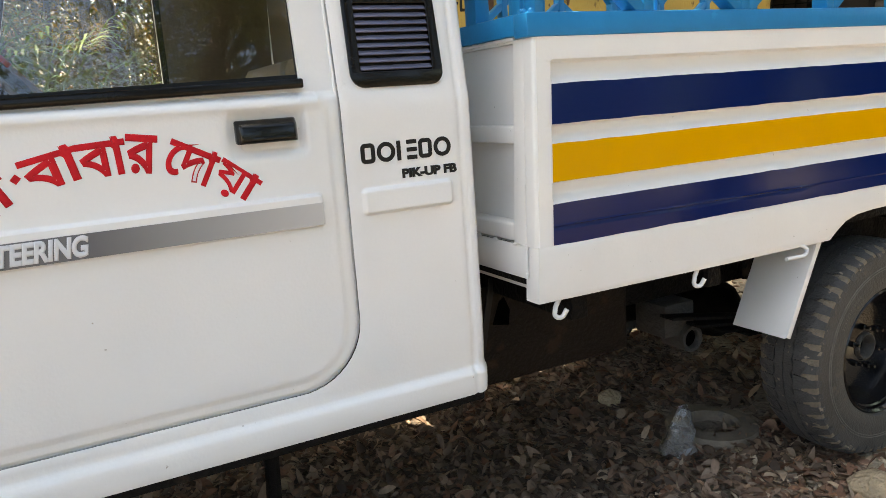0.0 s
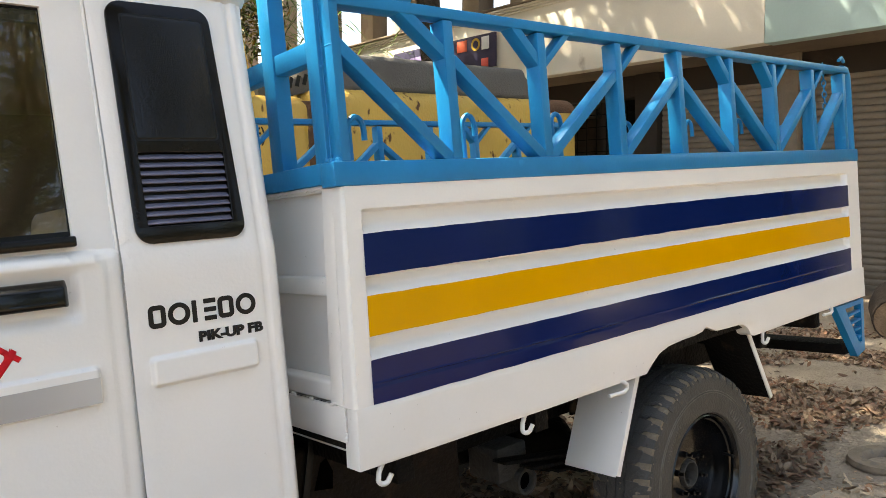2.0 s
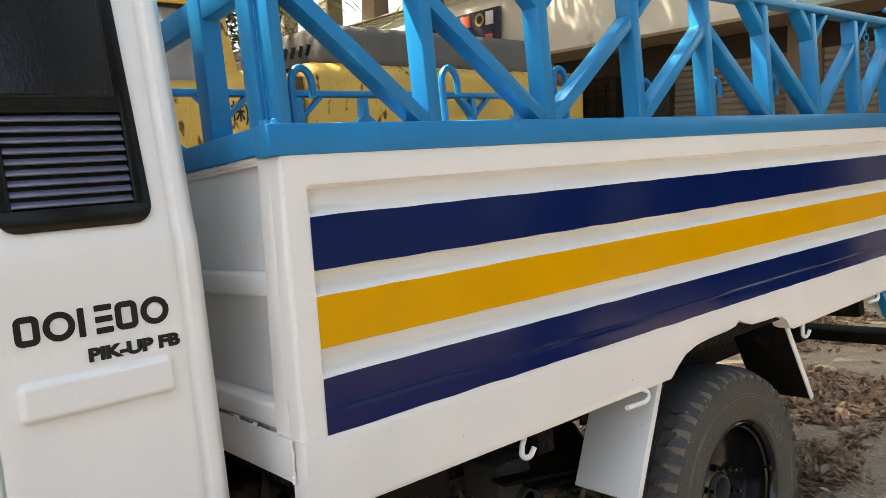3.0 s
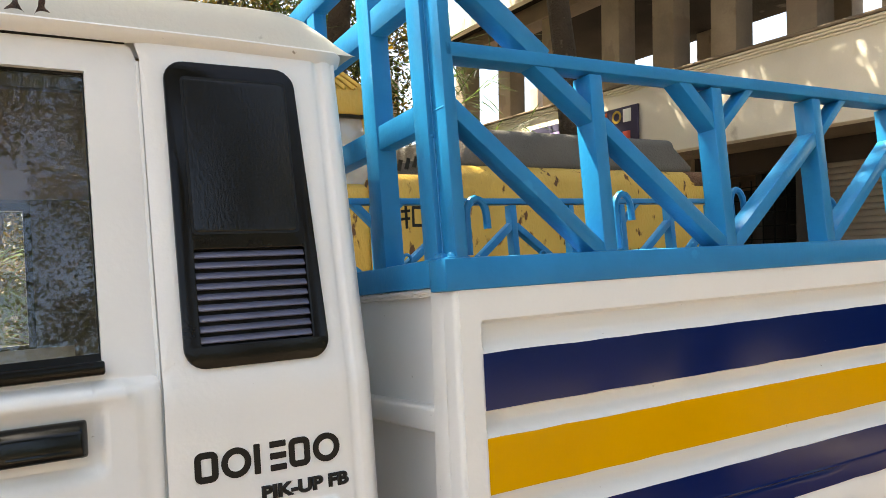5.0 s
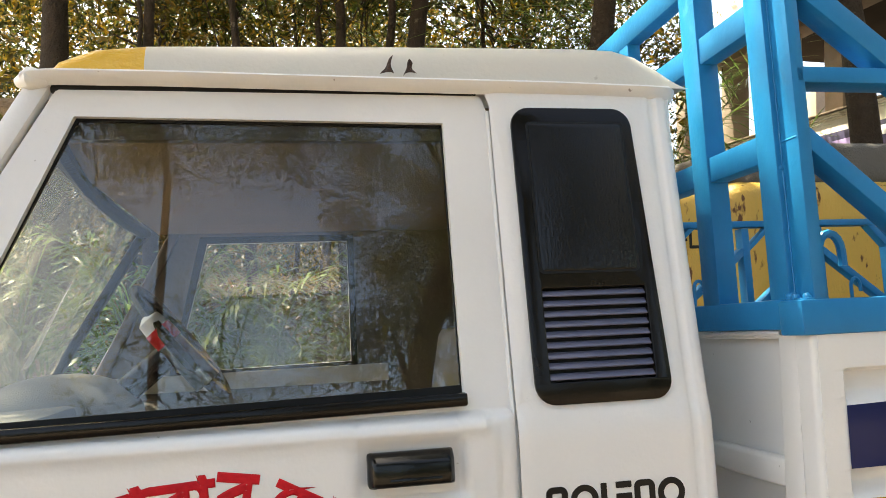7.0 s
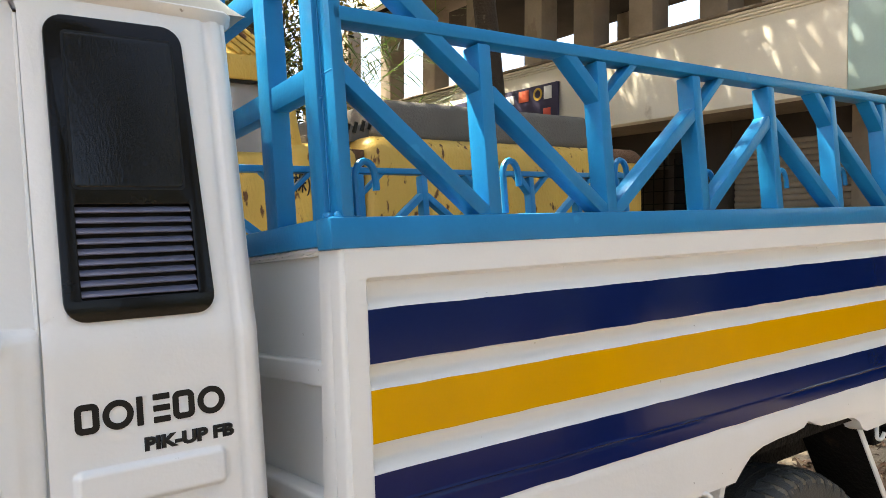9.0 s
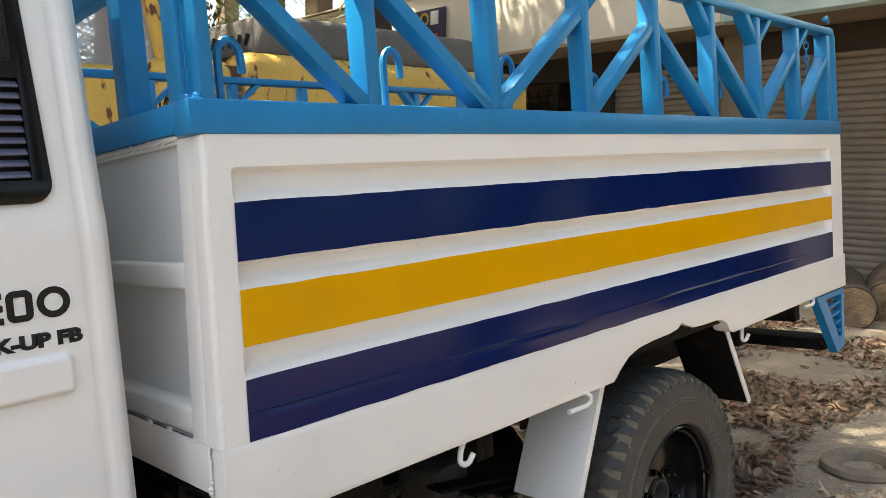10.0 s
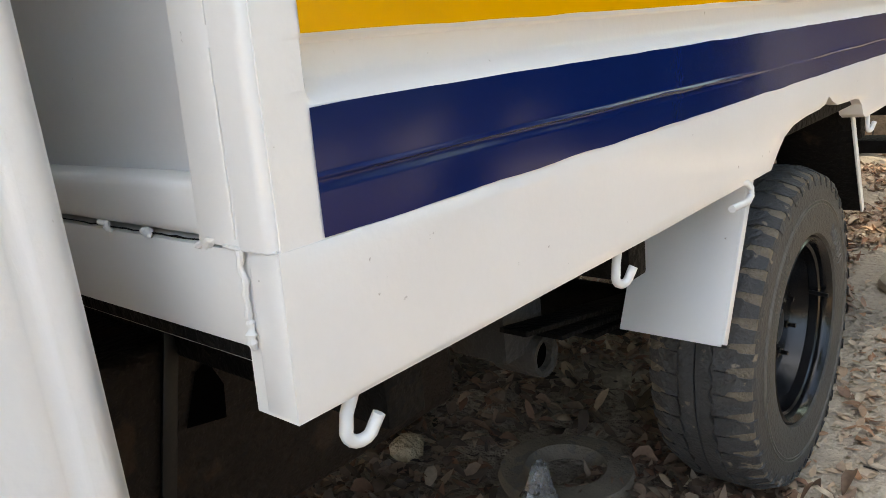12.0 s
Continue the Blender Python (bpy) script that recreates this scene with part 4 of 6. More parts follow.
def truss(mirror, name, label):
    y = (lambda v: v) if not mirror else (lambda v: W - v)
    o = part(name, boxed(-0.012, 2.646, min(y(-0.004), y(0.050)), max(y(-0.004), y(0.050)), *LOW, 0.004), BLUE, truck, label)
    yc = y(0.0235)

    def bar(nm, p, q, wide, deep=0.045, shift=0.0):
        part(nm, beam((p[0], yc + shift, p[1]), (q[0], yc + shift, q[1]), wide, deep, 0.003), BLUE, o)

    bar("top_rail", (0.02, 1.766), (2.61, 1.766), 0.025, 0.047)
    for x in POSTS:
        bar("post", (x, 1.43), (x, 1.75), 0.030, 0.047)
    part("end_post", tube([(2.622, yc, 1.40), (2.622, yc, 1.70), (2.620, yc, 1.745), (2.606, yc, 1.767), (2.58, yc, 1.767)], 0.0235, 10), BLUE, o)
    p = POSTS
    hi, lo = 1.663, 1.430
    runs = [((0.020, 1.682), (p[0] - 0.010, 1.426)), ((p[0] + 0.01, hi), (p[1] - 0.012, lo)), ((p[1] + 0.012, lo), (p[2] - 0.01, hi)), ((p[2] + 0.012, lo), (p[3] - 0.01, hi)),
            ((p[3] + 0.01, hi), (p[4] - 0.012, lo)), ((p[4] + 0.01, hi), (p[5] - 0.012, lo)), ((p[5] + 0.012, lo), (p[6] - 0.01, hi)), ((p[6] + 0.012, lo), (p[7] - 0.01, hi))]
    for a, b in runs:
        bar("diagonal", a, b, 0.028, 0.043)
    for x, dx in ((p[0], -0.124), (p[1], -0.092), (p[4], -0.082), (p[5], -0.076)):
        bar("brace", (x + dx - 0.006, 1.766), (x + 0.004, 1.664), 0.026, 0.041)
    for x in (p[1], p[2], p[5], p[6]):
        bar("short_brace", (x + 0.010, 1.668), (x + 0.122, 1.765), 0.018, 0.038)
    for k, x in enumerate((0.094, 0.428, 0.757, 1.082, 1.424, 1.756, 2.098, 2.428)):
        s = y(0.062)
        h = 1.438
        rod = [(x - 0.018, s, h), (x - 0.018, s, 1.500 + 0.01 * (k % 3))]
        rod += [(x + 0.002 - 0.020 * math.cos(a), s, 1.505 + 0.01 * (k % 3) + 0.028 * math.sin(a)) for a in (math.pi * j / 8 for j in range(9))]
        rod += [(x + 0.0225, s, 1.482 + 0.01 * (k % 3))]
        part("rope_hook", tube(rod, 0.0068, 8), BLUE, o)
    return o


near_rail = truss(False, "near_cargo_rail", "blue painted steel truss rail on the bed side")
truss(True, "far_cargo_rail", "blue painted steel truss rail on the far bed side")
part("upper_diagonal", beam((0.015, 0.0235, 1.935), (0.226, 0.0235, 1.770), 0.036, 0.043, 0.003), BLUE, near_rail)
# header frame behind the cab
hd = part("header_frame", boxed(-0.002, 0.040, 0.0, W, 1.388, 1.434, 0.004), BLUE, truck, "blue painted steel header frame behind the cab")
for y0, y1 in ((0.0, 0.042), (W - 0.042, W)):
    part("corner_upright", boxed(0.013, 0.0355, y0, y1, 1.385, 2.075, 0.003), BLUE, hd)
for y0, y1 in ((0.040, 0.086), (W - 0.086, W - 0.040)):
    part("angle_iron", boxed(0.002, 0.0185, y0, y1, 1.420, 2.060, 0.0025), BLUE, hd)
bead = [(0.0125 + 0.001 * noise.noise(Vector((k, 0, 7))), 0.0400 + 0.001 * noise.noise(Vector((k * 1.1, 3, 7))), 1.43 + 0.60 * k / 50) for k in range(51)]
part("weld_seam", tube(bead, [0.0012 + 0.0020 * abs(noise.noise(Vector((k * 0.7, 9, 0)))) for k in range(51)], 6), BLUE, hd)
for k, (x, y, z, r) in enumerate(((0.010, 0.010, 1.434, 0.008), (0.008, 0.044, 1.437, 0.008), (0.006, 0.028, 1.435, 0.007), (0.010, 0.044, 1.632, 0.005))):
    blob = bmesh.new()
    bmesh.ops.create_icosphere(blob, subdivisions=2, radius=r)
    for v in blob.verts:
        v.co = v.co * (1 + 0.4 * noise.noise(v.co * 90 + Vector((k * 3, 0, 0)))) + Vector((x, y, z))
    part("weld_blob", blob, BLUE, hd)
for y in (0.250, W - 0.250):
    part("upright", boxed(-0.001, 0.038, y - 0.026, y + 0.026, 1.430, 2.06, 0.003), BLUE, hd)
for z0, z1 in ((1.647, 1.692), (1.862, 1.910), (2.010, 2.062)):
    part("cross_bar", boxed(0.003, 0.036, 0.045, W - 0.045, z0, z1, 0.003), BLUE, hd)
for y in (0.525, MID, W - 0.525):
    part("short_upright", boxed(0.004, 0.034, y - 0.022, y + 0.022, 1.905, 2.015, 0.003), BLUE, hd)
# tail: chain on the end post, slotted blue step bracket
TAILB = [(2.345, 0.785), (2.630, 0.785), (2.615, 0.560), (2.535, 0.545)]
tb = part("tail_bracket", sheet(TAILB, [[(2.435, 0.765), (2.600, 0.765), (2.592, 0.60), (2.560, 0.60)]], (), (), lambda x, z: 0.004, thick=0.030), BLUE, truck, "blue slotted step bracket at the tail")
for k in range(4):
    z = 0.620 + 0.036 * k
    part("rung", beam((2.565 - 0.030 * k, 0.02, z), (2.600, 0.02, z + 0.006), 0.010, 0.026, 0.002), BLUE, tb)
part("far_bracket", sheet(TAILB, [], (), (), lambda x, z: W - 0.034, thick=0.030), BLUE, tb)
part("tail_bar", boxed(2.50, 2.62, 0.04, W - 0.04, 0.555, 0.60, 0.006), UNDER, tb)
chain = part("chain", tube([(2.50, -0.004, 1.800), (2.54, 0.0, 1.815), (2.585, 0.01, 1.803)], 0.007, 6), BLUE, near_rail, "blue painted chain")
for k in range(12):
    ln = lathe([(0.010, -0.003), (0.013, 0.0), (0.010, 0.003), (0.007, 0.0), (0.010, -0.003)], 10)
    bmesh.ops.transform(ln, verts=ln.verts, matrix=pose(2.497, 0.060, 1.79 - 0.024 * k, 0, 0, 90 * (k % 2) + 20) @ Matrix.Diagonal((0.8, 1, 1.35, 1)))
    part("link", ln, BLUE, chain)
# white rope hooks under the skirt
for x, z, flat in ((0.034, 0.790, 0), (0.478, 0.786, 0), (0.826, 0.776, 1), (1.730, 0.790, 0), (2.215, 0.790, 1)):
    if flat:
        rod = [(x - 0.004, 0.016, z + 0.018), (x + 0.040, 0.005, z + 0.017), (x + 0.062, 0.0, z + 0.012), (x + 0.076, -0.002, z + 0.001), (x + 0.074, -0.003, z - 0.012), (x + 0.058, -0.004, z - 0.018), (x - 0.012, -0.005, z - 0.014)]
    else:
        rod = [(x + 0.030, 0.024, z + 0.006), (x + 0.021, 0.018, z - 0.006), (x + 0.008, 0.014, z - 0.020)]
        rod += [(x + 0.0165 - 0.0125 * math.cos(a), 0.013 - 0.003 * (1 - math.cos(a)), z - 0.035 - 0.0115 * math.sin(a)) for a in (math.pi * (j / 8 - 0.12) for j in range(8))] + [(x + 0.0335, 0.004, z - 0.028)]
    part("rope_hook", tube(rod, 0.0058, 10), WHITE2, skirt, "white painted hook")


# ---- mud flaps, wheels, chassis ----
def flap(xt, zt, xb, zb, m, nm, lip):
    bm = beam((xt, 0.126, zt), (xb, 0.126, zb), 0.004, 0.188, 0.001)
    o = part(nm, bm, m, truck)
    d = (Vector((xb, 0, zb)) - Vector((xt, 0, zt))).normalized()
    part("flap_lip", beam((xt + lip, 0.031, zt), (xb + lip, 0.031, zb), 0.020, 0.006, 0.002), WHITE2, o)
    return o


tagged(flap(1.000, 0.800, 0.862, 0.510, WHITE2, "front_mud_flap", 0.010), "white painted steel mud flap ahead of the wheel")
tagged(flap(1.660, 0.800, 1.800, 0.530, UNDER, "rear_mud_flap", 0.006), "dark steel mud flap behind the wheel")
# Dark sheet added to keep the gap over the tyre black.
part("black_gap_sheet", boxed(0.99, 1.66, 0.288, 0.300, 0.62, 0.846, 0.003), UNDER, truck)
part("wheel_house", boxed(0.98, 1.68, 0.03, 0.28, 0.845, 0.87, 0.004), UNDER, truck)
R, HALF = 0.360, 0.098


def road_wheel(x, y, flip):
    """Tyre with blocky lugs, ribs on its side, and a dished black steel rim with its nuts."""
    w = new("wheel")
    w.parent = truck
    w.matrix_local = pose(x, y, R + 0.006, 0, 0, 180 if flip else 0) @ pose(0, 0, 0, 0, 37, 0)
    prof = [(0.205, -HALF + 0.012), (0.215, -HALF - 0.006), (0.235, -HALF - 0.010), (0.262, -HALF - 0.011), (0.276, -HALF - 0.010), (0.282, -HALF - 0.0085), (0.292, -HALF - 0.0085), (0.306, -0.1045), (0.322, -0.1035), (0.334, -0.1005), (0.341, -0.094), (0.3465, -0.080), (0.3515, -0.062),
            (0.3525, -0.05), (0.3525, 0.05), (0.3515, 0.062), (0.3465, 0.080), (0.341, 0.094), (0.334, 0.1005), (0.30, HALF + 0.006), (0.25, HALF + 0.010), (0.205, HALF - 0.012)]
    bm = lathe(prof, 72)
    tagged(part("tyre", bm, TYRE, w), "dusty black tyre with worn block tread")
    for sgn in (-1, 1):
        part("groove_dust", lathe([(0.330, 0.1015 * sgn), (0.3360, 0.1012 * sgn), (0.3430, 0.0945 * sgn), (0.3480, 0.080 * sgn), (0.3530, 0.062 * sgn), (0.351, 0.052 * sgn)], 72), DUST, w, "tan dust caked in the tread notches")
    # fine rings with caught light in their colour, worn raised marks on the side
    for r_ in (0.279, 0.2865):
        part("sidewall_ring", lathe([(r_ - 0.0018, -HALF - 0.007), (r_ - 0.0010, -HALF - 0.0110), (r_ + 0.0010, -HALF - 0.0110), (r_ + 0.0018, -HALF - 0.007)], 72), SCUFF, w)
    for a0, a1, count, high, wide, mid in ((24, 52, 9, 0.028, 0.0030, 0.243), (126, 152, 12, 0.011, 0.0022, 0.258)):
        for k in range(count):
            bar = boxed(-wide / 2, wide / 2, -HALF - 0.0128, -HALF - 0.008, -high / 2, high / 2, 0.0006, 1)
            turn = Matrix.Rotation(-radians(a0 + (a1 - a0) * k / (count - 1) + 37 - 90), 4, "Y")
            bmesh.ops.transform(bar, verts=bar.verts, matrix=turn @ Matrix.Translation((0, 0, mid)) @ Matrix.Rotation(radians((0, 24, 0)[k % 3]), 4, "Y"))
            part("raised_mark", bar, SCUFF, w)
    bm = bmesh.new()
    n = 46
    LUG = ((0.02, 0.036), (0.90, 0.034), (0.94, 0.058), (0.78, 0.064), (0.72, 0.102), (0.18, 0.103), (0.14, 0.080), (0.02, 0.074))
    rt = lambda y: 0.3605 - 0.020 * smooth(0.055, 0.108, y)
    rng = random.Random(4)
    for k in range(n):
        for sgn in (-1, 1):
            top, low = [], []
            for u, y in LUG:
                a = 2 * math.pi * (k + u + rng.uniform(-0.03, 0.03) + (0.5 if sgn > 0 else 0)) / n
                yy_ = y + rng.uniform(-0.0015, 0.0015)
                r1, r0 = rt(yy_) - rng.uniform(0, 0.0015), rt(yy_) - 0.013
                top.append(bm.verts.new((r1 * math.cos(a), sgn * yy_, r1 * math.sin(a))))
                low.append(bm.verts.new((r0 * math.cos(a), sgn * (yy_ + (0.004 if y > 0.09 else 0.0)), r0 * math.sin(a))))
            bm.faces.new(top)
            for j in range(8):
                bm.faces.new((top[j], top[(j + 1) % 8], low[(j + 1) % 8], low[j]))
            # narrow shoulder rib running down from each lug
            for u0, u1 in ((0.30, 0.64),):
                q = []
                for r_, y_ in ((0.336, 0.1030), (0.318, 0.1058)):
                    for u in (u0, u1):
                        for d in (0.0, -0.006):
                            a = 2 * math.pi * (k + u + (0.5 if sgn > 0 else 0)) / n
                            q.append(bm.verts.new((r_ * math.cos(a), sgn * (y_ + d), r_ * math.sin(a))))
                for f in ((0, 2, 6, 4), (1, 3, 7, 5), (0, 1, 5, 4), (2, 3, 7, 6), (0, 1, 3, 2), (4, 5, 7, 6)):
                    bm.faces.new([q[i] for i in f])
    # worn middle band with a zig-zag edge
    for sgn in (-1, 1):
        ring = []
        for k in range(2 * n):
            a = 2 * math.pi * k / (2 * n)
            e = 0.026 + (0.009 if k % 2 else 0.0)
            ring.append([bm.verts.new((r_ * math.cos(a), sgn * y_, r_ * math.sin(a))) for r_, y_ in ((0.3605, 0.0015), (0.3605, e), (0.350, e + 0.001))] + [bm.verts.new((0.350 * math.cos(a), sgn * 0.0015, 0.350 * math.sin(a)))])
        for a, b in zip(ring, ring[1:] + ring[:1]):
            for j in range(3):
                bm.faces.new((a[j], a[j + 1], b[j + 1], b[j]))
            bm.faces.new((a[3], a[0], b[0], b[3]))
    bmesh.ops.recalc_face_normals(bm, faces=bm.faces)
    tagged(part("tread", bm, TREAD, w, smooth=False), "dark worn rubber tread blocks", kind="stuff")
    rim = lathe([(0.206, -HALF + 0.016), (0.210, -HALF + 0.002), (0.203, -HALF - 0.004), (0.196, -HALF + 0.004), (0.192, -HALF + 0.012), (0.1925, -HALF + 0.020), (0.187, -HALF + 0.024), (0.185, -HALF + 0.042), (0.1875, -HALF + 0.045), (0.181, -0.030), (0.176, -0.014), (0.160, -0.020), (0.140, -0.024), (0.076, -0.026), (0.060, -0.030), (0.050, -0.030), (0.044, -0.020), (0.044, 0.0), (0.0, 0.0)], 56)
    rm = part("rim", rim, STEEL, w, "black painted steel wheel rim")
    part("hub_ring", lathe([(0.037, 0.0), (0.037, -0.038), (0.039, -0.041), (0.043, -0.041), (0.046, -0.036), (0.047, -0.024)], 28), GRIME, rm, "dusty brown hub ring")
    for k in range(6):
        a = radians(60 * k + 20)
        nb = lathe([(0.0, -0.060), (0.0052, -0.059), (0.0056, -0.044), (0.010, -0.042), (0.011, -0.026)], 6)
        bmesh.ops.translate(nb, verts=nb.verts, vec=(0.071 * math.cos(a), 0, 0.071 * math.sin(a)))
        part("wheel_nut", nb, STEEL, rm)
    a = radians(8 + 37)
    part("valve_stem", tube([(0.183 * math.cos(a), -0.056, 0.183 * math.sin(a)), (0.178 * math.cos(a), -0.078, 0.178 * math.sin(a)), (0.174 * math.cos(a), -0.100, 0.174 * math.sin(a))], 0.005, 8), RUBBER, rm)
    return w


road_wheel(1.342, 0.132, False)
road_wheel(1.340, W - 0.148, True)
road_wheel(-1.870, 0.21, False)
road_wheel(-1.870, W - 0.21, True)
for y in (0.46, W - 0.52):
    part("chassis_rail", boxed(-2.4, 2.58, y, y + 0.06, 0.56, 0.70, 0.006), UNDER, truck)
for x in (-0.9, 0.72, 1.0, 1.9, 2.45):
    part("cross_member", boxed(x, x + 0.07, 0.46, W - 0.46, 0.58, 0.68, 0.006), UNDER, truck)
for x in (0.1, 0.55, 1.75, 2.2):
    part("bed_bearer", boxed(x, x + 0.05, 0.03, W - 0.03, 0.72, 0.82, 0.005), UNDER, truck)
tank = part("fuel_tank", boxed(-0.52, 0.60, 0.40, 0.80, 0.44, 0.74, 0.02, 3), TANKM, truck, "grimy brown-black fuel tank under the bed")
part("tank_strap", beam((0.03, 0.393, 0.45), (0.10, 0.393, 0.76), 0.02, 0.006, 0.002), RUBBER, tank)
# Flat black sheet stands in for the shade inside the tank's hollow.
part("tank_hollow", sheet([(0.095, 0.625), (0.150, 0.615), (0.155, 0.66), (0.138, 0.70), (0.120, 0.69)], [], (), (), lambda x, z: 0.396), HOLLOW, tank)
part("rear_axle", tube([(1.34, 0.22, R), (1.34, 0.62, R), (1.34, 0.70, R), (1.34, 0.90, R), (1.34, 0.98, R), (1.34, W - 0.22, R)], [0.045, 0.05, 0.11, 0.13, 0.05, 0.045], 16), UNDER, truck)
for y in (0.36, W - 0.36):
    leafs = bmesh.new()
    for k in range(5):
        h = 0.62 - 0.115 * k
        for s in (-1, 1):
            beam((1.34, y, R + 0.06 + 0.012 * k * -1), (1.34 + s * h, y, R + 0.06 - 0.012 * k + 0.11 * (h / 0.62) ** 2), 0.010, 0.06, 0.001, bm=leafs)
    part("leaf_spring", leafs, UNDER, truck)
sh = part("spring_bracket", boxed(0.765, 0.90, 0.415, 0.56, 0.43, 0.545, 0.01), GRIME, truck)
part("bracket_bush", lathe([(0.044, -0.055), (0.046, -0.045), (0.046, 0.05), (0.030, 0.05), (0.030, -0.050), (0.034, -0.055), (0.044, -0.055)], 24), GRIME, sh).matrix_local = pose(0.871, 0.45, 0.416)
# Flat black disc stands in for the dark inside the bush.
part("bush_bore", lathe([(0.0, 0.0), (0.031, 0.0), (0.031, 0.004), (0.0, 0.004)], 20), HOLLOW, sh).matrix_local = pose(0.871, 0.415, 0.416)
part("prop_shaft", tube([(-0.8, MID, 0.50), (1.3, MID, 0.38)], 0.04, 14), UNDER, truck)
part("exhaust_pipe", tube([(-0.6, 1.05, 0.42), (0.7, 1.05, 0.42), (1.0, 1.0, 0.55), (1.7, 1.0, 0.55), (2.5, 0.9, 0.45)], 0.028, 12), UNDER, truck)
part("step_strut", tube([(-0.560, 0.40, 0.60), (-0.572, 0.41, 0.30), (-0.566, 0.46, 0.20)], [0.018, 0.020, 0.016], 10), STEEL, truck)
part("front_axle", tube([(-1.87, 0.25, R), (-1.87, W - 0.25, R)], 0.05, 12), UNDER, truck)
part("engine_sump", boxed(-2.2, -1.45, 0.55, W - 0.55, 0.36, 0.9, 0.05), UNDER, truck)


# ---- yard, machine, building, trees ----
SOIL = mat("trodden_soil", (0.38, 0.31, 0.238), 0.95, var=0.35, scale=1.3, fine=45, bump=0.25, patch=((0.26, 0.21, 0.162), 0.44, 2.1, 0.95))
SAND = mat("pale_sandy_earth", (0.62, 0.505, 0.38), 0.95, var=0.35, scale=5, fine=55, bump=0.2, patch=((0.40, 0.32, 0.235), 0.42, 7, 0.95))
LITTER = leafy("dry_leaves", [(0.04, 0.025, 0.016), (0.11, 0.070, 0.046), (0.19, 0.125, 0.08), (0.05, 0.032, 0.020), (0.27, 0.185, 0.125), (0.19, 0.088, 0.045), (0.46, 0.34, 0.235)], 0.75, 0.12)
PALEL = leafy("bleached_dry_leaves", [(0.08, 0.048, 0.031), (0.20, 0.125, 0.08), (0.30, 0.20, 0.135), (0.25, 0.12, 0.068), (0.15, 0.09, 0.057), (0.38, 0.28, 0.195), (0.11, 0.066, 0.042)], 0.8, 0.1)
GREEN = leafy("green_leaves", [(0.020, 0.034, 0.008), (0.042, 0.068, 0.012), (0.075, 0.098, 0.016), (0.125, 0.12, 0.018), (0.05, 0.06, 0.015)], 0.4, 0.45)
GOLD = leafy("yellowing_leaves", [(0.011, 0.016, 0.004), (0.038, 0.043, 0.007), (0.11, 0.10, 0.012), (0.25, 0.145, 0.014), (0.025, 0.033, 0.007)], 0.45, 0.38)
PALM = leafy("palm_fronds", [(0.045, 0.09, 0.02), (0.09, 0.17, 0.03), (0.16, 0.26, 0.05), (0.08, 0.12, 0.04)], 0.35, 0.45)
BARK = mat("brown_bark", (0.060, 0.043, 0.032), 0.9, var=0.4, scale=6, fine=40, bump=0.3, patch=((0.115, 0.098, 0.080), 0.34, 7, 0.95))
MACH = mat("faded_yellow_machine_paint", (0.58, 0.37, 0.075), 0.5, var=0.16, scale=2.0, fine=60, bump=0.05, patch=((0.10, 0.045, 0.020), 0.395, 15, 0.85), grain=(1.0, 1.0, 0.45))
RUST = mat("rusty_brown_steel", (0.13, 0.062, 0.03), 0.85, var=0.4, scale=5, fine=60, bump=0.15, patch=((0.45, 0.27, 0.05), 0.40, 6, 0.6))
HOODG = mat("dusty_dark_grey_cover", (0.13, 0.122, 0.118), 0.8, var=0.25, scale=3, fine=80, bump=0.06)
PLASTER = mat("weathered_cream_plaster", (0.80, 0.745, 0.65), 0.9, var=0.14, scale=0.9, fine=40, bump=0.012, patch=((0.44, 0.38, 0.31), 0.36, 1.3, 0.95))
TEAL = mat("teal_washed_plaster", (0.48, 0.64, 0.65), 0.9, var=0.16, scale=0.9, fine=40, bump=0.012)
# Stained plaster, darkened for the shade on columns and piers.
COLP = mat("stained_shaded_plaster", (0.33, 0.27, 0.21), 0.95, var=0.35, scale=1.6, fine=30, bump=0.02, patch=((0.22, 0.17, 0.13), 0.42, 1.8, 0.95))
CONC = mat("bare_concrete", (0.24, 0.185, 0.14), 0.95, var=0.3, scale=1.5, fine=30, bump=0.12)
SHUT = mat("dull_steel_shutter", (0.30, 0.245, 0.195), 0.6, var=0.3, scale=1.4, fine=40, bump=0.04, metal=0.2)
# Interior dimness is put into this dark wall colour.
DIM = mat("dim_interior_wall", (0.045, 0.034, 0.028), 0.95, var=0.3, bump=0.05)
# The storey's dimness is put into the ceiling colour; grey patches are its own.
DIMTOP = mat("dim_ceiling", (0.030, 0.025, 0.021), 0.95, var=0.5, scale=1.2, bump=0.05, spec=0.05, patch=((0.09, 0.08, 0.07), 0.38, 0.9, 0.95))
SIGNB = mat("navy_sign_board", (0.03, 0.025, 0.075), 0.5, var=0.2, bump=0.01)
LOGB = mat("sawn_log_end", (0.27, 0.18, 0.11), 0.9, var=0.35, scale=14, fine=60, bump=0.15)
BAG = glass("clear_plastic_film", (0.82, 0.79, 0.76), 0.9, film=((0.42, 0.385, 0.36), 0.42, "front"))
CEM = mat("dusty_cement_ring", (0.26, 0.205, 0.15), 0.95, var=0.35, scale=14, fine=120, bump=0.03, patch=((0.16, 0.135, 0.11), 0.42, 20, 0.95))

gm = bmesh.new()
axis = sorted({round(v, 3) for v in [*np.linspace(-5, 9, 113), *np.linspace(-5, 9, 113), *(-400, -200, -100, -60, -40, -25, -16, -10, -7, 11, 14, 18, 25, 40, 60, 100, 200, 400)]})
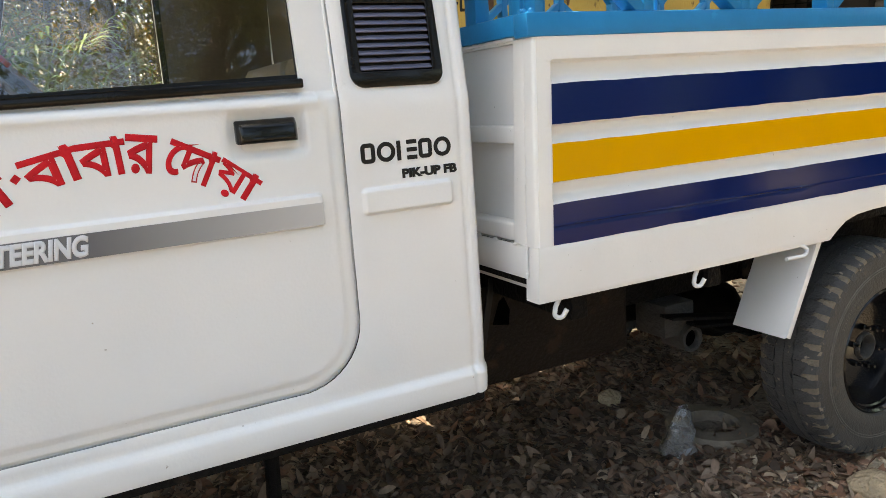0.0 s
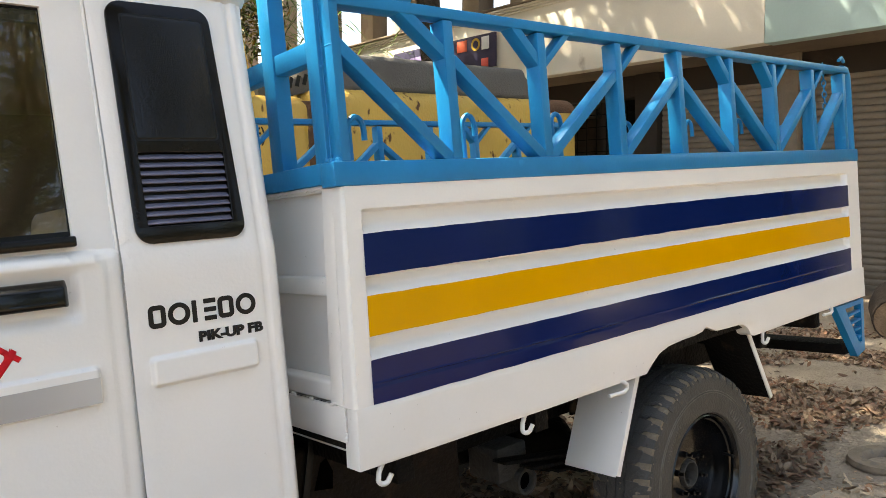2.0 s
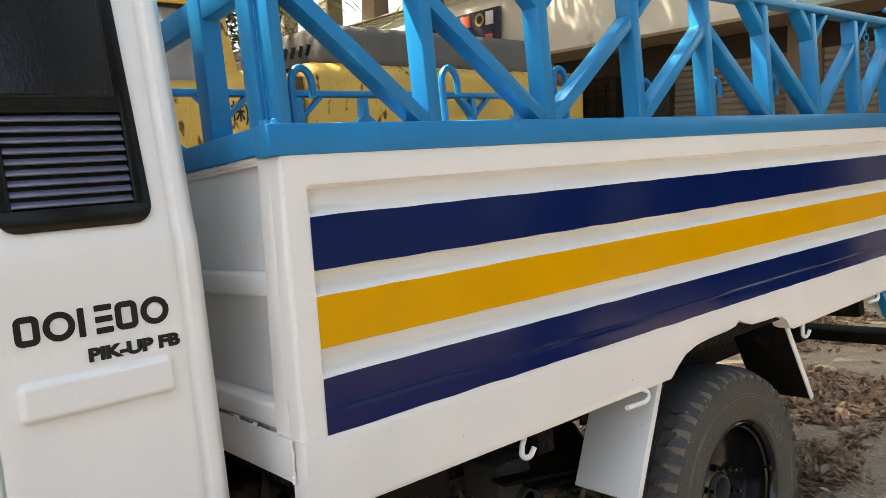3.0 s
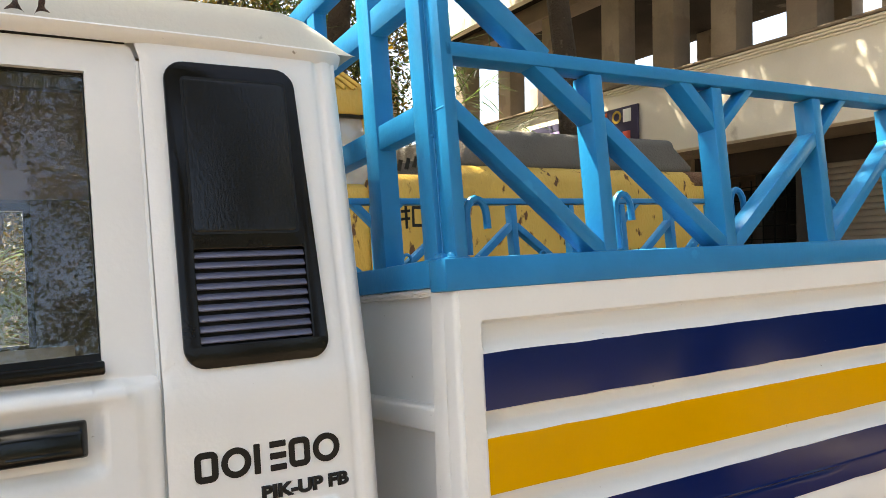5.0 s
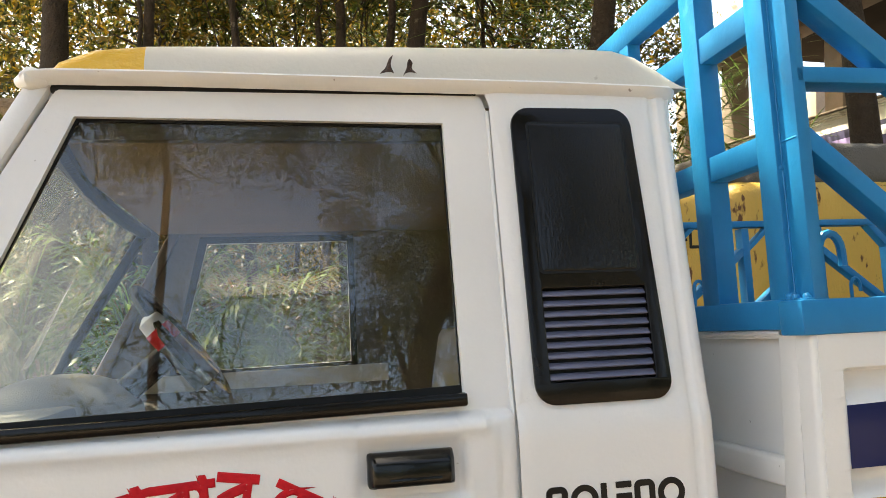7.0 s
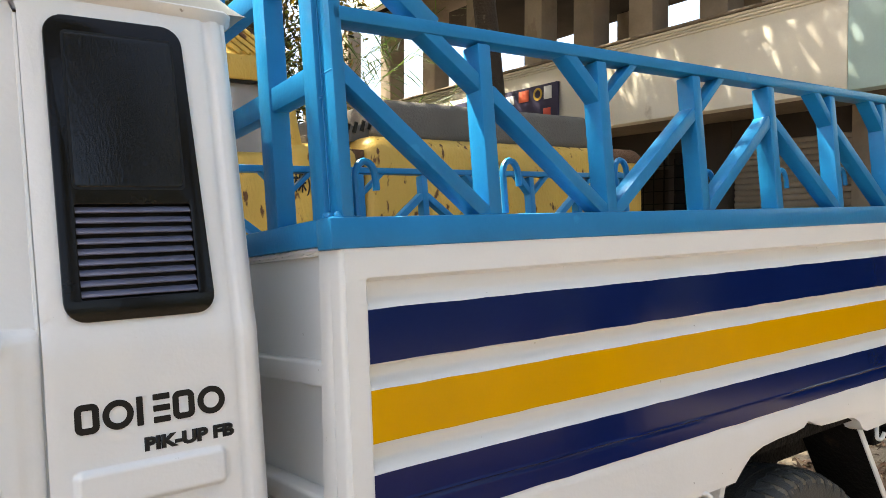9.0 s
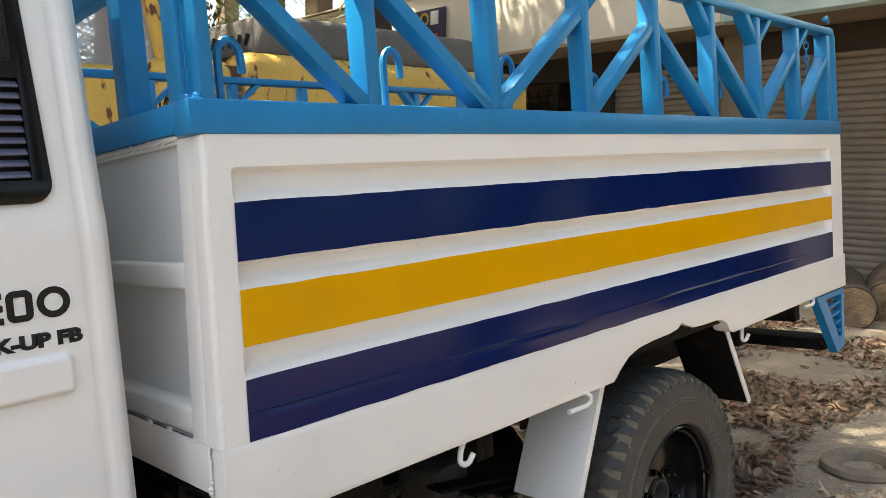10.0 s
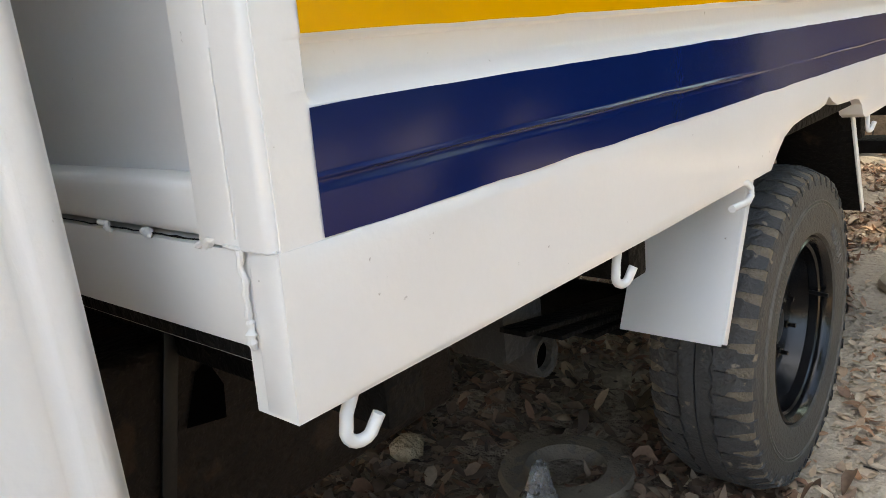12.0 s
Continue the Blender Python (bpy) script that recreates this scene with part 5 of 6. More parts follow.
gv = [[gm.verts.new((x, y, ground_at(x, y) if abs(x) < 30 and abs(y) < 30 else 0.0)) for y in axis] for x in axis]
for i in range(len(axis) - 1):
    for j in range(len(axis) - 1):
        gm.faces.new((gv[i][j], gv[i + 1][j], gv[i + 1][j + 1], gv[i][j + 1]))
tagged(part("ground", gm, SOIL), "bare brown trodden soil of the yard", "ground", kind="structure")
# pale sandy earth beside the wheel
sp = bmesh.new()
rings = []
for i in range(12):
    f = i / 11
    ring = []
    for k in range(64):
        a = 2 * math.pi * k / 64
        r = f * (1 + 0.22 * noise.noise(Vector((math.cos(a) * 1.6, math.sin(a) * 1.6, 4))) + 0.10 * noise.noise(Vector((math.cos(a) * 6, math.sin(a) * 6, 1))))
        x, y = 1.62 + 1.35 * r * math.cos(a), -0.36 + 0.60 * r * math.sin(a)
        ring.append(sp.verts.new((x, y, ground_at(x, y) + 0.007 * (1 - f ** 6) - 0.003 * f ** 6 + 0.003 * noise.noise(Vector((x * 9, y * 9, 0))))))
    rings.append(ring)
for ra, rb in zip(rings[1:], rings[2:]):
    for k in range(64):
        sp.faces.new((ra[k], rb[k], rb[(k + 1) % 64], ra[(k + 1) % 64]))
sp.faces.new(rings[1])
bmesh.ops.delete(sp, geom=[v for v in sp.verts if not v.link_faces], context="VERTS")
tagged(part("sandy_earth", sp, SAND), "pale sandy earth trodden beside the wheel", "earth", kind="stuff")


def scatter(name, label, n, places, size, material, curl=0.35):
    """Many small curled leaves as one mesh; places(rng) gives x, y, height, lean."""
    rng = np.random.default_rng(11)
    x, y, z, lean = places(rng, n)
    L = rng.uniform(*size, n)
    Wd = L * rng.uniform(0.32, 0.55, n)
    yaw = rng.uniform(0, 2 * np.pi, n)
    c1, c2 = rng.normal(0, curl, n), rng.normal(0, curl * 0.7, n)
    # five stations along the leaf, three across
    st = np.array([(-0.5, 0.0), (-0.22, 0.85), (0.12, 1.0), (0.38, 0.55), (0.56, 0.0)])
    P = np.zeros((n, 11, 3))
    idx = 0
    for a, w in st:
        for s in ((0,) if w == 0 else (-1, 0, 1)):
            u, v = a * L, s * w * Wd * 0.5
            P[:, idx, 0], P[:, idx, 1] = u, v
            P[:, idx, 2] = c1 * (a * a) * L * 1.6 + c2 * abs(s) * w * Wd * 0.8 + 0.15 * c1 * a * L
            idx += 1
    tp, tr = rng.normal(0, lean, n), rng.normal(0, lean, n)
    P[:, :, 2] += P[:, :, 0] * np.tan(tp)[:, None] + P[:, :, 1] * np.tan(tr)[:, None]
    ca, sa = np.cos(yaw)[:, None], np.sin(yaw)[:, None]
    X, Y = P[:, :, 0] * ca - P[:, :, 1] * sa, P[:, :, 0] * sa + P[:, :, 1] * ca
    Z = P[:, :, 2] - P[:, :, 2].min(1, keepdims=True) * 0.85
    co = np.stack([X + x[:, None], Y + y[:, None], Z + z[:, None]], 2).reshape(-1, 3)
    f = [(0, 1, 2), (0, 2, 3), (1, 4, 5, 2), (2, 5, 6, 3), (4, 7, 8, 5), (5, 8, 9, 6), (7, 10, 8), (8, 10, 9)]
    faces = [tuple(k * 11 + i for i in q) for k in range(n) for q in f]
    me = bpy.data.meshes.new(name)
    me.from_pydata(co.tolist(), [], faces)
    me.materials.append(material)
    me.polygons.foreach_set("use_smooth", [True] * len(me.polygons))
    return tagged(new(name, me), label, "leaf litter", kind="stuff")


def litter_places(rng, n):
    x = np.concatenate([rng.uniform(-1.6, 2.6, n // 2), rng.uniform(-2.5, 6.5, n - n // 2)])
    y = np.concatenate([rng.uniform(-0.3, 2.6, n // 2), rng.uniform(-2.6, 5.5, n - n // 2)])
    # leaves gather in drifts and leave trodden strips bare
    keep = np.array([0.5 + 0.9 * noise.noise(Vector((a * 0.9, b * 0.9, 3))) - (0.55 if (a > 1.75 and b < 1.2) else 0.0) - (1.5 if (a > 0.55 + 0.5 * b and b < 0.45) else 0) > r * 0.9 for a, b, r in zip(x, y, rng.uniform(0, 1, n))])
    x[~keep], y[~keep] = rng.normal(-0.1, 0.9, (~keep).sum()), rng.normal(1.3, 0.8, (~keep).sum())
    inring = np.hypot(x - 1.07, y - 0.50) < 0.19
    x[inring], y[inring] = x[inring] * 1.5 - 2.2, y[inring] + 1.4
    z = np.array([ground_at(a, b) for a, b in zip(x, y)]) + rng.uniform(0.0, 0.012, n)
    return x, y, z, 0.30


scatter("fallen_leaves", "dry curled brown leaves lying all over the yard", 24000, litter_places, (0.020, 0.066), LITTER)


def rear_places(rng, n):
    x, y = rng.uniform(1.7, 6.6, 4 * n), rng.uniform(-1.6, 2.2, 4 * n)
    x[::9], y[::9] = rng.uniform(0.5, 1.8, len(x[::9])), rng.uniform(-1.0, 0.45, len(x[::9]))
    # leaves lie in drifts with bare trodden soil between
    drift = np.array([noise.noise(Vector((a * 1.5, b * 1.5, 9))) + 0.6 * noise.noise(Vector((a * 4.1, b * 4.1, 2))) for a, b in zip(x, y)]) + rng.normal(0, 0.16, 4 * n)
    drift += np.array([0.55 * smooth(0.16, 0.42, b) * smooth(4.3, 3.4, a) * smooth(1.6, 1.1, b) - 0.5 * smooth(0.24, 0.08, b) * smooth(1.2, 1.5, a) for a, b in zip(x, y)])
    pick = np.argsort(-drift)[:n]
    x, y = x[pick], y[pick]
    return x, y, np.array([ground_at(a, b) for a, b in zip(x, y)]) + rng.uniform(0.0, 0.010, n), 0.24


scatter("thin_leaf_scatter", "dry brown leaves lying in drifts on trodden soil", 12500, rear_places, (0.020, 0.068), PALEL, 0.42)


BLEACH = leafy("bleached_leaves", [(0.44, 0.30, 0.185), (0.56, 0.42, 0.29), (0.62, 0.49, 0.35), (0.36, 0.18, 0.09), (0.50, 0.36, 0.235)], 0.8, 0.1)


def wheel_places(rng, n):
    x, y = rng.normal(1.95, 0.36, n), rng.normal(-0.08, 0.13, n)
    x[::3], y[::3] = rng.normal(1.02, 0.28, len(x[::3])), rng.normal(0.10, 0.12, len(x[::3]))
    return x, y, np.array([ground_at(a, b) for a, b in zip(x, y)]) + rng.uniform(0.002, 0.012, n), 0.2


scatter("bleached_leaf_drift", "pale bleached leaves gathered beside the wheel", 800, wheel_places, (0.014, 0.055), BLEACH, 0.3)


def yard_places(rng, n):
    x, y = rng.uniform(-6.0, 7.0, n), -1.0 - 7.5 * rng.uniform(0, 1, n) ** 1.2
    return x, y, np.array([ground_at(a, b) for a, b in zip(x, y)]) + rng.uniform(0.0, 0.012, n), 0.22


# Unseen leaves, added to cut the light this side of the yard throws back.
scatter("unseen_yard_leaves", "unseen dry leaves added to cut light thrown by the open yard", 32000, yard_places, (0.05, 0.13), LITTER, 0.3)


def crown_mesh(name, centres, per, rad, size, rng, flat=0.8):
    n = len(centres) * per
    c = np.repeat(np.array(centres), per, 0)
    d = rng.normal(0, 1, (n, 3))
    d /= np.linalg.norm(d, axis=1, keepdims=True)
    r = rad * rng.uniform(0, 1, n) ** 0.45
    p = c + d * r[:, None] * np.array((1, 1, flat))
    u = rng.normal(0, 1, (n, 3))
    u /= np.linalg.norm(u, axis=1, keepdims=True)
    v = np.cross(u, rng.normal(0, 1, (n, 3)))
    v /= np.linalg.norm(v, axis=1, keepdims=True)
    L = rng.uniform(*size, n)[:, None]
    w = 0.38 * L
    k = np.cross(u, v) * L * 0.12
    co = np.stack([p - u * L * 0.5, p + v * w * 0.5 + k, p + u * L * 0.5, p - v * w * 0.5 + k], 1).reshape(-1, 3)
    me = bpy.data.meshes.new(name)
    me.from_pydata(co.tolist(), [], [(4 * i, 4 * i + 1, 4 * i + 2, 4 * i + 3) for i in range(n)])
    return me


def tree(x, y, height, r0, crown_r, clumps, per, material, seed, label, lean=(0, 0), leaf=(0.09, 0.17), low=0.45, clump=0.6, grp="yard trees", dense=1, limb=None):
    rng = np.random.default_rng(seed)
    z0 = ground_at(x, y) - 0.05
    t = thing("tree", label, "tree", grp)
    t.location = (x, y, z0)
    bm = bmesh.new()
    top = Vector((lean[0], lean[1], height * 0.8))
    pts = [top * (k / 7) + Vector((rng.normal(0, 0.05) * k / 3, rng.normal(0, 0.05) * k / 3, 0)) for k in range(8)]
    tube(pts, [r0 * (1.25 if k == 0 else 1) * (1 - 0.09 * k) for k in range(8)], 10, bm)
    ends = []
    for k in range(clumps):
        s = rng.uniform(low, 1.0)
        base = top * s
        a = rng.uniform(0, 2 * math.pi)
        rr = crown_r * math.sqrt(rng.uniform(0.05, 1)) * (1.15 - 0.5 * abs(s - 0.7))
        end = base + Vector((math.cos(a) * rr, math.sin(a) * rr, rng.uniform(0.1, 0.28) * height * 0.6))
        ends.append(end[:])
        if k < 16:
            m = (base + end) / 2 + Vector((0, 0, -0.05 * rr))
            tube([base, m, end], [r0 * 0.30 * (1.2 - s * 0.6), r0 * 0.2 * (1.2 - s * 0.6), 0.012], 6, bm, False)
    if limb:  # an unseen long low limb with its own clumps near the end, added to block sun
        (ax, ay, az), (bx, by, bz), spread, count = limb
        a, b = Vector((ax - x, ay - y, az - z0)), Vector((bx - x, by - y, bz - z0))
        tube([a, a.lerp(b, 0.4) + Vector((0, 0, 0.25)), a.lerp(b, 0.75) + Vector((0, 0, 0.15)), b], [0.07, 0.05, 0.035, 0.012], 8, bm)
        twigs = [(b + Vector((rng.uniform(-1, 1) * spread[0], rng.uniform(-1, 1) * spread[1], rng.uniform(-0.3, 0.4))))[:] for _ in range(count)]
        lm = crown_mesh("shade_leaves", twigs, 150, 0.27, (0.07, 0.14), rng)
        lm.materials.append(material)
        new("shade_leaves", lm).parent = t
    part("trunk", bm, BARK, t)
    me = crown_mesh("crown", ends, per * dense, clump, leaf, rng)
    me.materials.append(material)
    o = new("crown", me)
    o.parent = t
    return t


# trees behind the cab and along the yard
for x, y, h, r, cr, clumps, m, seed, lx in ((-3.86, 9.5, 9.5, 0.27, 2.2, 36, GREEN, 1, 0.0), (-2.90, 9.5, 8.5, 0.05, 1.4, 18, GOLD, 2, 0.05), (-2.56, 9.5, 9.0, 0.12, 1.8, 26, GREEN, 3, -0.2), (-1.82, 11.0, 9.0, 0.06, 1.5, 18, GOLD, 4, 0.1), (-1.22, 9.5, 9.0, 0.085, 1.6, 22, GREEN, 5, -0.6),
                                            (-0.76, 11.0, 8.5, 0.05, 1.4, 16, GREEN, 6, 0.0), (-0.40, 9.6, 9.0, 0.08, 1.6, 20, GOLD, 9, 0.1), (0.05, 9.5, 9.0, 0.12, 1.8, 26, GREEN, 11, -0.5), (0.17, 10.0, 7.5, 0.032, 1.0, 12, GOLD, 13, 0.0), (0.34, 10.4, 7.5, 0.028, 1.0, 12, GREEN, 14, -0.1), (0.55, 9.5, 9.0, 0.10, 1.7, 24, GREEN, 15, -0.1), (0.90, 9.4, 10.0, 0.20, 2.4, 40, GREEN, 16, 0.05),
                                            (2.30, 11.0, 9.5, 0.07, 1.8, 28, GREEN, 17, 0.2), (-5.5, 10.5, 9.0, 0.15, 2.4, 34, GREEN, 7, 0.1), (-7.5, 8.5, 10.0, 0.2, 2.8, 40, GREEN, 8, 0.0), (-3.2, 13.0, 9.5, 0.12, 2.4, 30, GOLD, 10, 0.2), (3.9, 13.5, 10.0, 0.14, 2.4, 36, GREEN, 12, 0.0)):
    tree(x, y, h, r, cr, clumps, 200, m, seed, "tall slender tree with brown trunk and sunlit leaves" if r < 0.15 else "tall tree with a thick dark trunk", lean=(lx, 0), low=0.78 if y < 11 else 0.6, clump=0.75, leaf=(0.07, 0.16))
tree(5.95, 6.6, 12.0, 0.21, 3.4, 60, 150, GREEN, 21, "tall bare-trunked tree standing before the building", lean=(-0.55, 0.5), low=0.60, clump=0.8, leaf=(0.12, 0.24))
# Wide crown and low limb, out of view, are added to shade the bed.
tree(2.5, 7.9, 11.0, 0.2, 3.6, 230, 150, GREEN, 23, "tall broad-crowned tree behind the machine", lean=(0.4, -1.2), limb=((2.7, 7.2, 5.0), (0.40, 2.52, 5.1), (0.95, 0.95), 85), low=0.62, clump=0.8, leaf=(0.12, 0.24))
tree(4.0, 11.5, 7.5, 0.07, 1.6, 30, 130, GREEN, 22, "thin forked tree with drooping leaves", lean=(0.8, 0), low=0.4, leaf=(0.06, 0.12))
# out-of-view trees on the open side of the yard, mirrored and holding back sky
for args in ((3.6, -9.2, 9.0, 0.2, 2.6, 80, 130, GREEN, 33), (7.4, -8.0, 9.0, 0.2, 2.8, 80, 130, GREEN, 35), (3.2, -13.5, 11.0, 0.25, 2.8, 90, 130, GREEN, 36), (11.0, -6.0, 8.5, 0.2, 2.8, 60, 130, GREEN, 37)):
    tree(*args, "broad shade tree with dark green leaves", low=0.52, clump=0.6, leaf=(0.055, 0.11), dense=2)
tree(-2.3, -7.6, 10.0, 0.08, 3.0, 400, 130, GREEN, 31, "slender shade tree with a wide lacy crown", low=0.76, clump=0.6, leaf=(0.06, 0.12), lean=(-0.3, 0.6))
tree(-1.35, -8.0, 5.4, 0.035, 1.9, 60, 70, GREEN, 38, "thin young tree with a few lacy boughs", low=0.42, clump=0.42, leaf=(0.05, 0.10), lean=(-0.4, 0.1))
tree(0.25, -9.5, 9.0, 0.27, 1.7, 110, 130, GREEN, 32, "broad shade tree with dark green leaves", low=0.36, clump=0.55, leaf=(0.055, 0.11), lean=(1.5, 0.0))
# unseen trees, added to keep sun off yard, bed and roof
tree(-4.9, -2.2, 10.0, 0.22, 1.7, 150, 190, GREEN, 44, "unseen tree added to keep sun off the yard", lean=(1.6, 4.0), low=0.66, clump=0.7, leaf=(0.08, 0.17))
tree(3.6, -3.0, 10.0, 0.22, 2.3, 75, 190, GREEN, 45, "unseen tree added to keep sun off the yard", lean=(-2.0, 5.2), low=0.64, clump=0.75, leaf=(0.08, 0.17))
tree(-5.2, 4.3, 9.5, 0.2, 1.9, 70, 170, GREEN, 43, "unseen tree with a long limb added to shade the roof", lean=(0.2, 0.3), limb=((-5.1, 4.4, 4.2), (-1.76, 2.15, 4.75), (0.44, 0.85), 110), low=0.62, clump=0.75, leaf=(0.08, 0.17))



def palm_clump(x, y, n, h, seed, label):
    """Feathery fronds arching from one foot, each with two rows of leaflets."""
    rng = np.random.default_rng(seed)
    z0 = ground_at(x, y)
    t = thing("palm_shrub", label, "palm", "palm shrubs")
    t.location = (x, y, z0)
    co, fa, st = [], [], bmesh.new()
    for k in range(n):
        a = rng.uniform(0, 2 * math.pi)
        reach, hh = rng.uniform(0.4, 1.1) * h * 0.55, h * rng.uniform(0.6, 1.05)
        d = Vector((math.cos(a), math.sin(a), 0))
        pts = [Vector((0, 0, 0)) + d * reach * s ** 1.6 + Vector((0, 0, hh * (1.25 * s - 0.35 * s * s * s))) for s in (0, 0.2, 0.4, 0.6, 0.8, 1.0)]
        tube(pts, [0.014, 0.012, 0.010, 0.008, 0.006, 0.003], 5, st, False)
        side = d.cross(Vector((0, 0, 1)))
        for j in range(26):
            s = 0.25 + 0.74 * j / 26
            i = min(4, int(s * 5))
            p = pts[i].lerp(pts[i + 1], s * 5 - i)
            L = 0.42 * h / 2.2 * (1.1 - 0.7 * abs(s - 0.5))
            for sg in (-1, 1):
                tip = p + (side * sg * 0.75 + d * 0.5 + Vector((0, 0, rng.uniform(-0.45, 0.25)))) * L
                m = p.lerp(tip, 0.5) + Vector((0, 0, 0.03))
                wv = d * 0.014
                b = len(co)
                co += [p[:], (m + wv)[:], tip[:], (m - wv)[:]]
                fa.append((b, b + 1, b + 2, b + 3))
    base = len(co)
    st.verts.index_update()
    co += [v.co[:] for v in st.verts]
    fa += [tuple(base + v.index for v in f.verts) for f in st.faces]
    st.free()
    me = bpy.data.meshes.new("foliage")
    me.from_pydata(co, [], fa)
    me.materials.append(PALM)
    o = new("foliage", me)
    o.parent = t


for k, (x, y, n, h) in enumerate(((-0.95, 6.2, 16, 2.0), (-0.55, 5.6, 12, 1.5), (-1.5, 6.9, 14, 1.9), (-2.3, 6.3, 14, 1.7), (-3.4, 7.0, 16, 2.4), (0.1, 6.8, 12, 1.6), (-4.8, 6.5, 16, 2.2), (-1.05, 4.7, 16, 1.9), (-1.75, 5.0, 16, 2.1), (-0.55, 5.1, 12, 1.6))):
    palm_clump(x, y, n, h, 60 + k, "green feathery palm shrub growing at the yard's edge")
palm_clump(4.9, 11.0, 18, 5.5, 77, "tall palm with drooping fronds behind the building")
palm_clump(2.0, 10.0, 20, 6.5, 78, "tall palm with drooping fronds among the trees")
# low undergrowth behind
rng = np.random.default_rng(5)
me = crown_mesh("undergrowth", [(rng.uniform(-12, 6), rng.uniform(10.5, 19), 9.0 * rng.uniform(0.02, 1) ** 1.3) for _ in range(1000)], 120, 0.9, (0.10, 0.22), rng)
me.materials.append(GOLD)
tagged(new("undergrowth", me), "tangled yellow-green undergrowth at the wood's edge", "undergrowth", kind="stuff")
# The -y half is out of view, its height set to hold back low sky.
me = crown_mesh("far_wood", [((px := rng.uniform(-40, 40)), (d := rng.choice((-1, 1))) * rng.uniform(22, 34), rng.uniform(0.2, (4.5 if px < 5 else 7.0) if d < 0 else 12.0 if px < 8 else 4.0)) for _ in range(1300)], 60, 1.8, (0.3, 0.7), rng)
me.materials.append(GREEN)
tagged(new("far_wood", me), "distant leafy wood, its unseen -y half added to block low sky", "woodland", kind="stuff")

# ---- old yellow machine beyond the bed ----
mach = thing("excavator", "old yellow excavator with peeling rusty paint behind the truck", "excavator", m=Matrix.Translation((1.9, 0, 1.0)) @ pose(0, 0, 0, 0, -1.8, 0) @ Matrix.Translation((-1.9, 0, -1.0)))
MY = 3.4


def rbox(x0, x1, y0, y1, z0, z1, r, seg=4):
    return boxed(x0, x1, y0, y1, z0, z1, r, seg)


part("engine_housing", rbox(1.93, 4.80, MY, MY + 2.0, 1.02, 2.075, 0.13, 6), MACH, mach, "yellow rounded engine housing with rusty scratches")
part("front_housing", rbox(1.36, 1.90, MY + 0.01, MY + 2.0, 1.02, 2.00, 0.09, 5), MACH, mach)
part("rust_seam", boxed(1.80, 1.935, MY + 0.03, MY + 1.9, 1.05, 1.97, 0.01), RUST, mach, "rust-eaten door edge")
part("rusty_corner", rbox(4.16, 4.805, MY - 0.004, MY + 0.7, 1.85, 2.08, 0.125, 5), RUST, mach, "rust-brown corner of the housing")
hoodm = rbox(2.10, 4.42, MY + 0.12, MY + 1.8, 2.05, 2.345, 0.07, 4)
for v in hoodm.verts:
    if v.co.z > 2.15:
        v.co.x += (2.35 - v.co.x) * 0.25 * smooth(2.6, 2.1, v.co.x)
        v.co.x -= 0.20 * smooth(3.9, 4.42, v.co.x)
part("engine_cover", hoodm, HOODG, mach, "dusty dark grey engine cover")
gr = part("vent_grille", beam((1.62, MY + 0.30, 2.02), (2.22, MY + 0.30, 2.16), 0.11, 0.10, 0.01), HOODG, mach)
for k in range(8):
    x = 1.68 + 0.06 * k
    part("grille_slot", beam((x, MY + 0.246, 2.035 + 0.23 * (x - 1.62) - 0.01), (x + 0.02, MY + 0.246, 2.035 + 0.23 * (x - 1.62) + 0.065), 0.026, 0.012, 0.0), RUBBER, gr)
part("cab_base", rbox(0.12, 1.37, MY + 0.02, MY + 1.9, 1.02, 1.93, 0.06), MACH, mach)
for p, q in (((1.47, MY + 0.09, 1.92), (1.385, MY + 0.09, 2.40)), ((1.385, MY + 0.09, 2.40), (1.30, MY + 0.09, 2.53)), ((0.62, MY + 0.1, 1.93), (0.62, MY + 0.1, 2.45)), ((0.18, MY + 0.1, 1.93), (0.28, MY + 0.1, 2.75)), ((1.45, MY + 1.5, 1.93), (1.35, MY + 1.5, 2.50)), ((0.18, MY + 1.5, 1.93), (0.28, MY + 1.5, 2.75))):
    part("cab_pillar", beam(p, q, 0.075, 0.08, 0.015), MACH, mach)
part("cab_header", boxed(0.18, 1.37, MY + 0.04, MY + 0.13, 2.365, 2.515, 0.012), MACH, mach)
part("window_rubber", beam((0.2, MY + 0.085, 2.358), (1.36, MY + 0.085, 2.358), 0.022, 0.05, 0.004), RUBBER, mach)
slope = bmesh.new()
vs = [slope.verts.new(p) for p in ((0.18, MY + 0.05, 2.51), (1.36, MY + 0.05, 2.51), (1.02, MY + 0.40, 2.90), (0.30, MY + 0.40, 2.90), (1.36, MY + 1.5, 2.51), (1.02, MY + 1.2, 2.90), (0.30, MY + 1.2, 2.90), (0.18, MY + 1.5, 2.51))]
for q in ((0, 1, 2, 3), (1, 4, 5, 2), (4, 7, 6, 5), (7, 0, 3, 6), (3, 2, 5, 6)):
    slope.faces.new([vs[i] for i in q])
part("sloping_roof", slope, MACH, mach, smooth=False)
for k in range(5):
    part("roof_rib", beam((1.35 - 0.062 * k, MY + 0.045, 2.52), (1.02 - 0.062 * k, MY + 0.395, 2.91), 0.026, 0.026, 0.006), MACH, mach)
gl = bmesh.new()
gl.faces.new([gl.verts.new(p) for p in ((0.22, MY + 0.11, 1.93), (1.46, MY + 0.11, 1.93), (1.36, MY + 0.11, 2.38), (0.22, MY + 0.11, 2.38))])
part("cab_window", gl, glass("grimy_cab_glass", (0.55, 0.55, 0.54), film=((0.5, 0.48, 0.50), 0.5, "front")), mach)
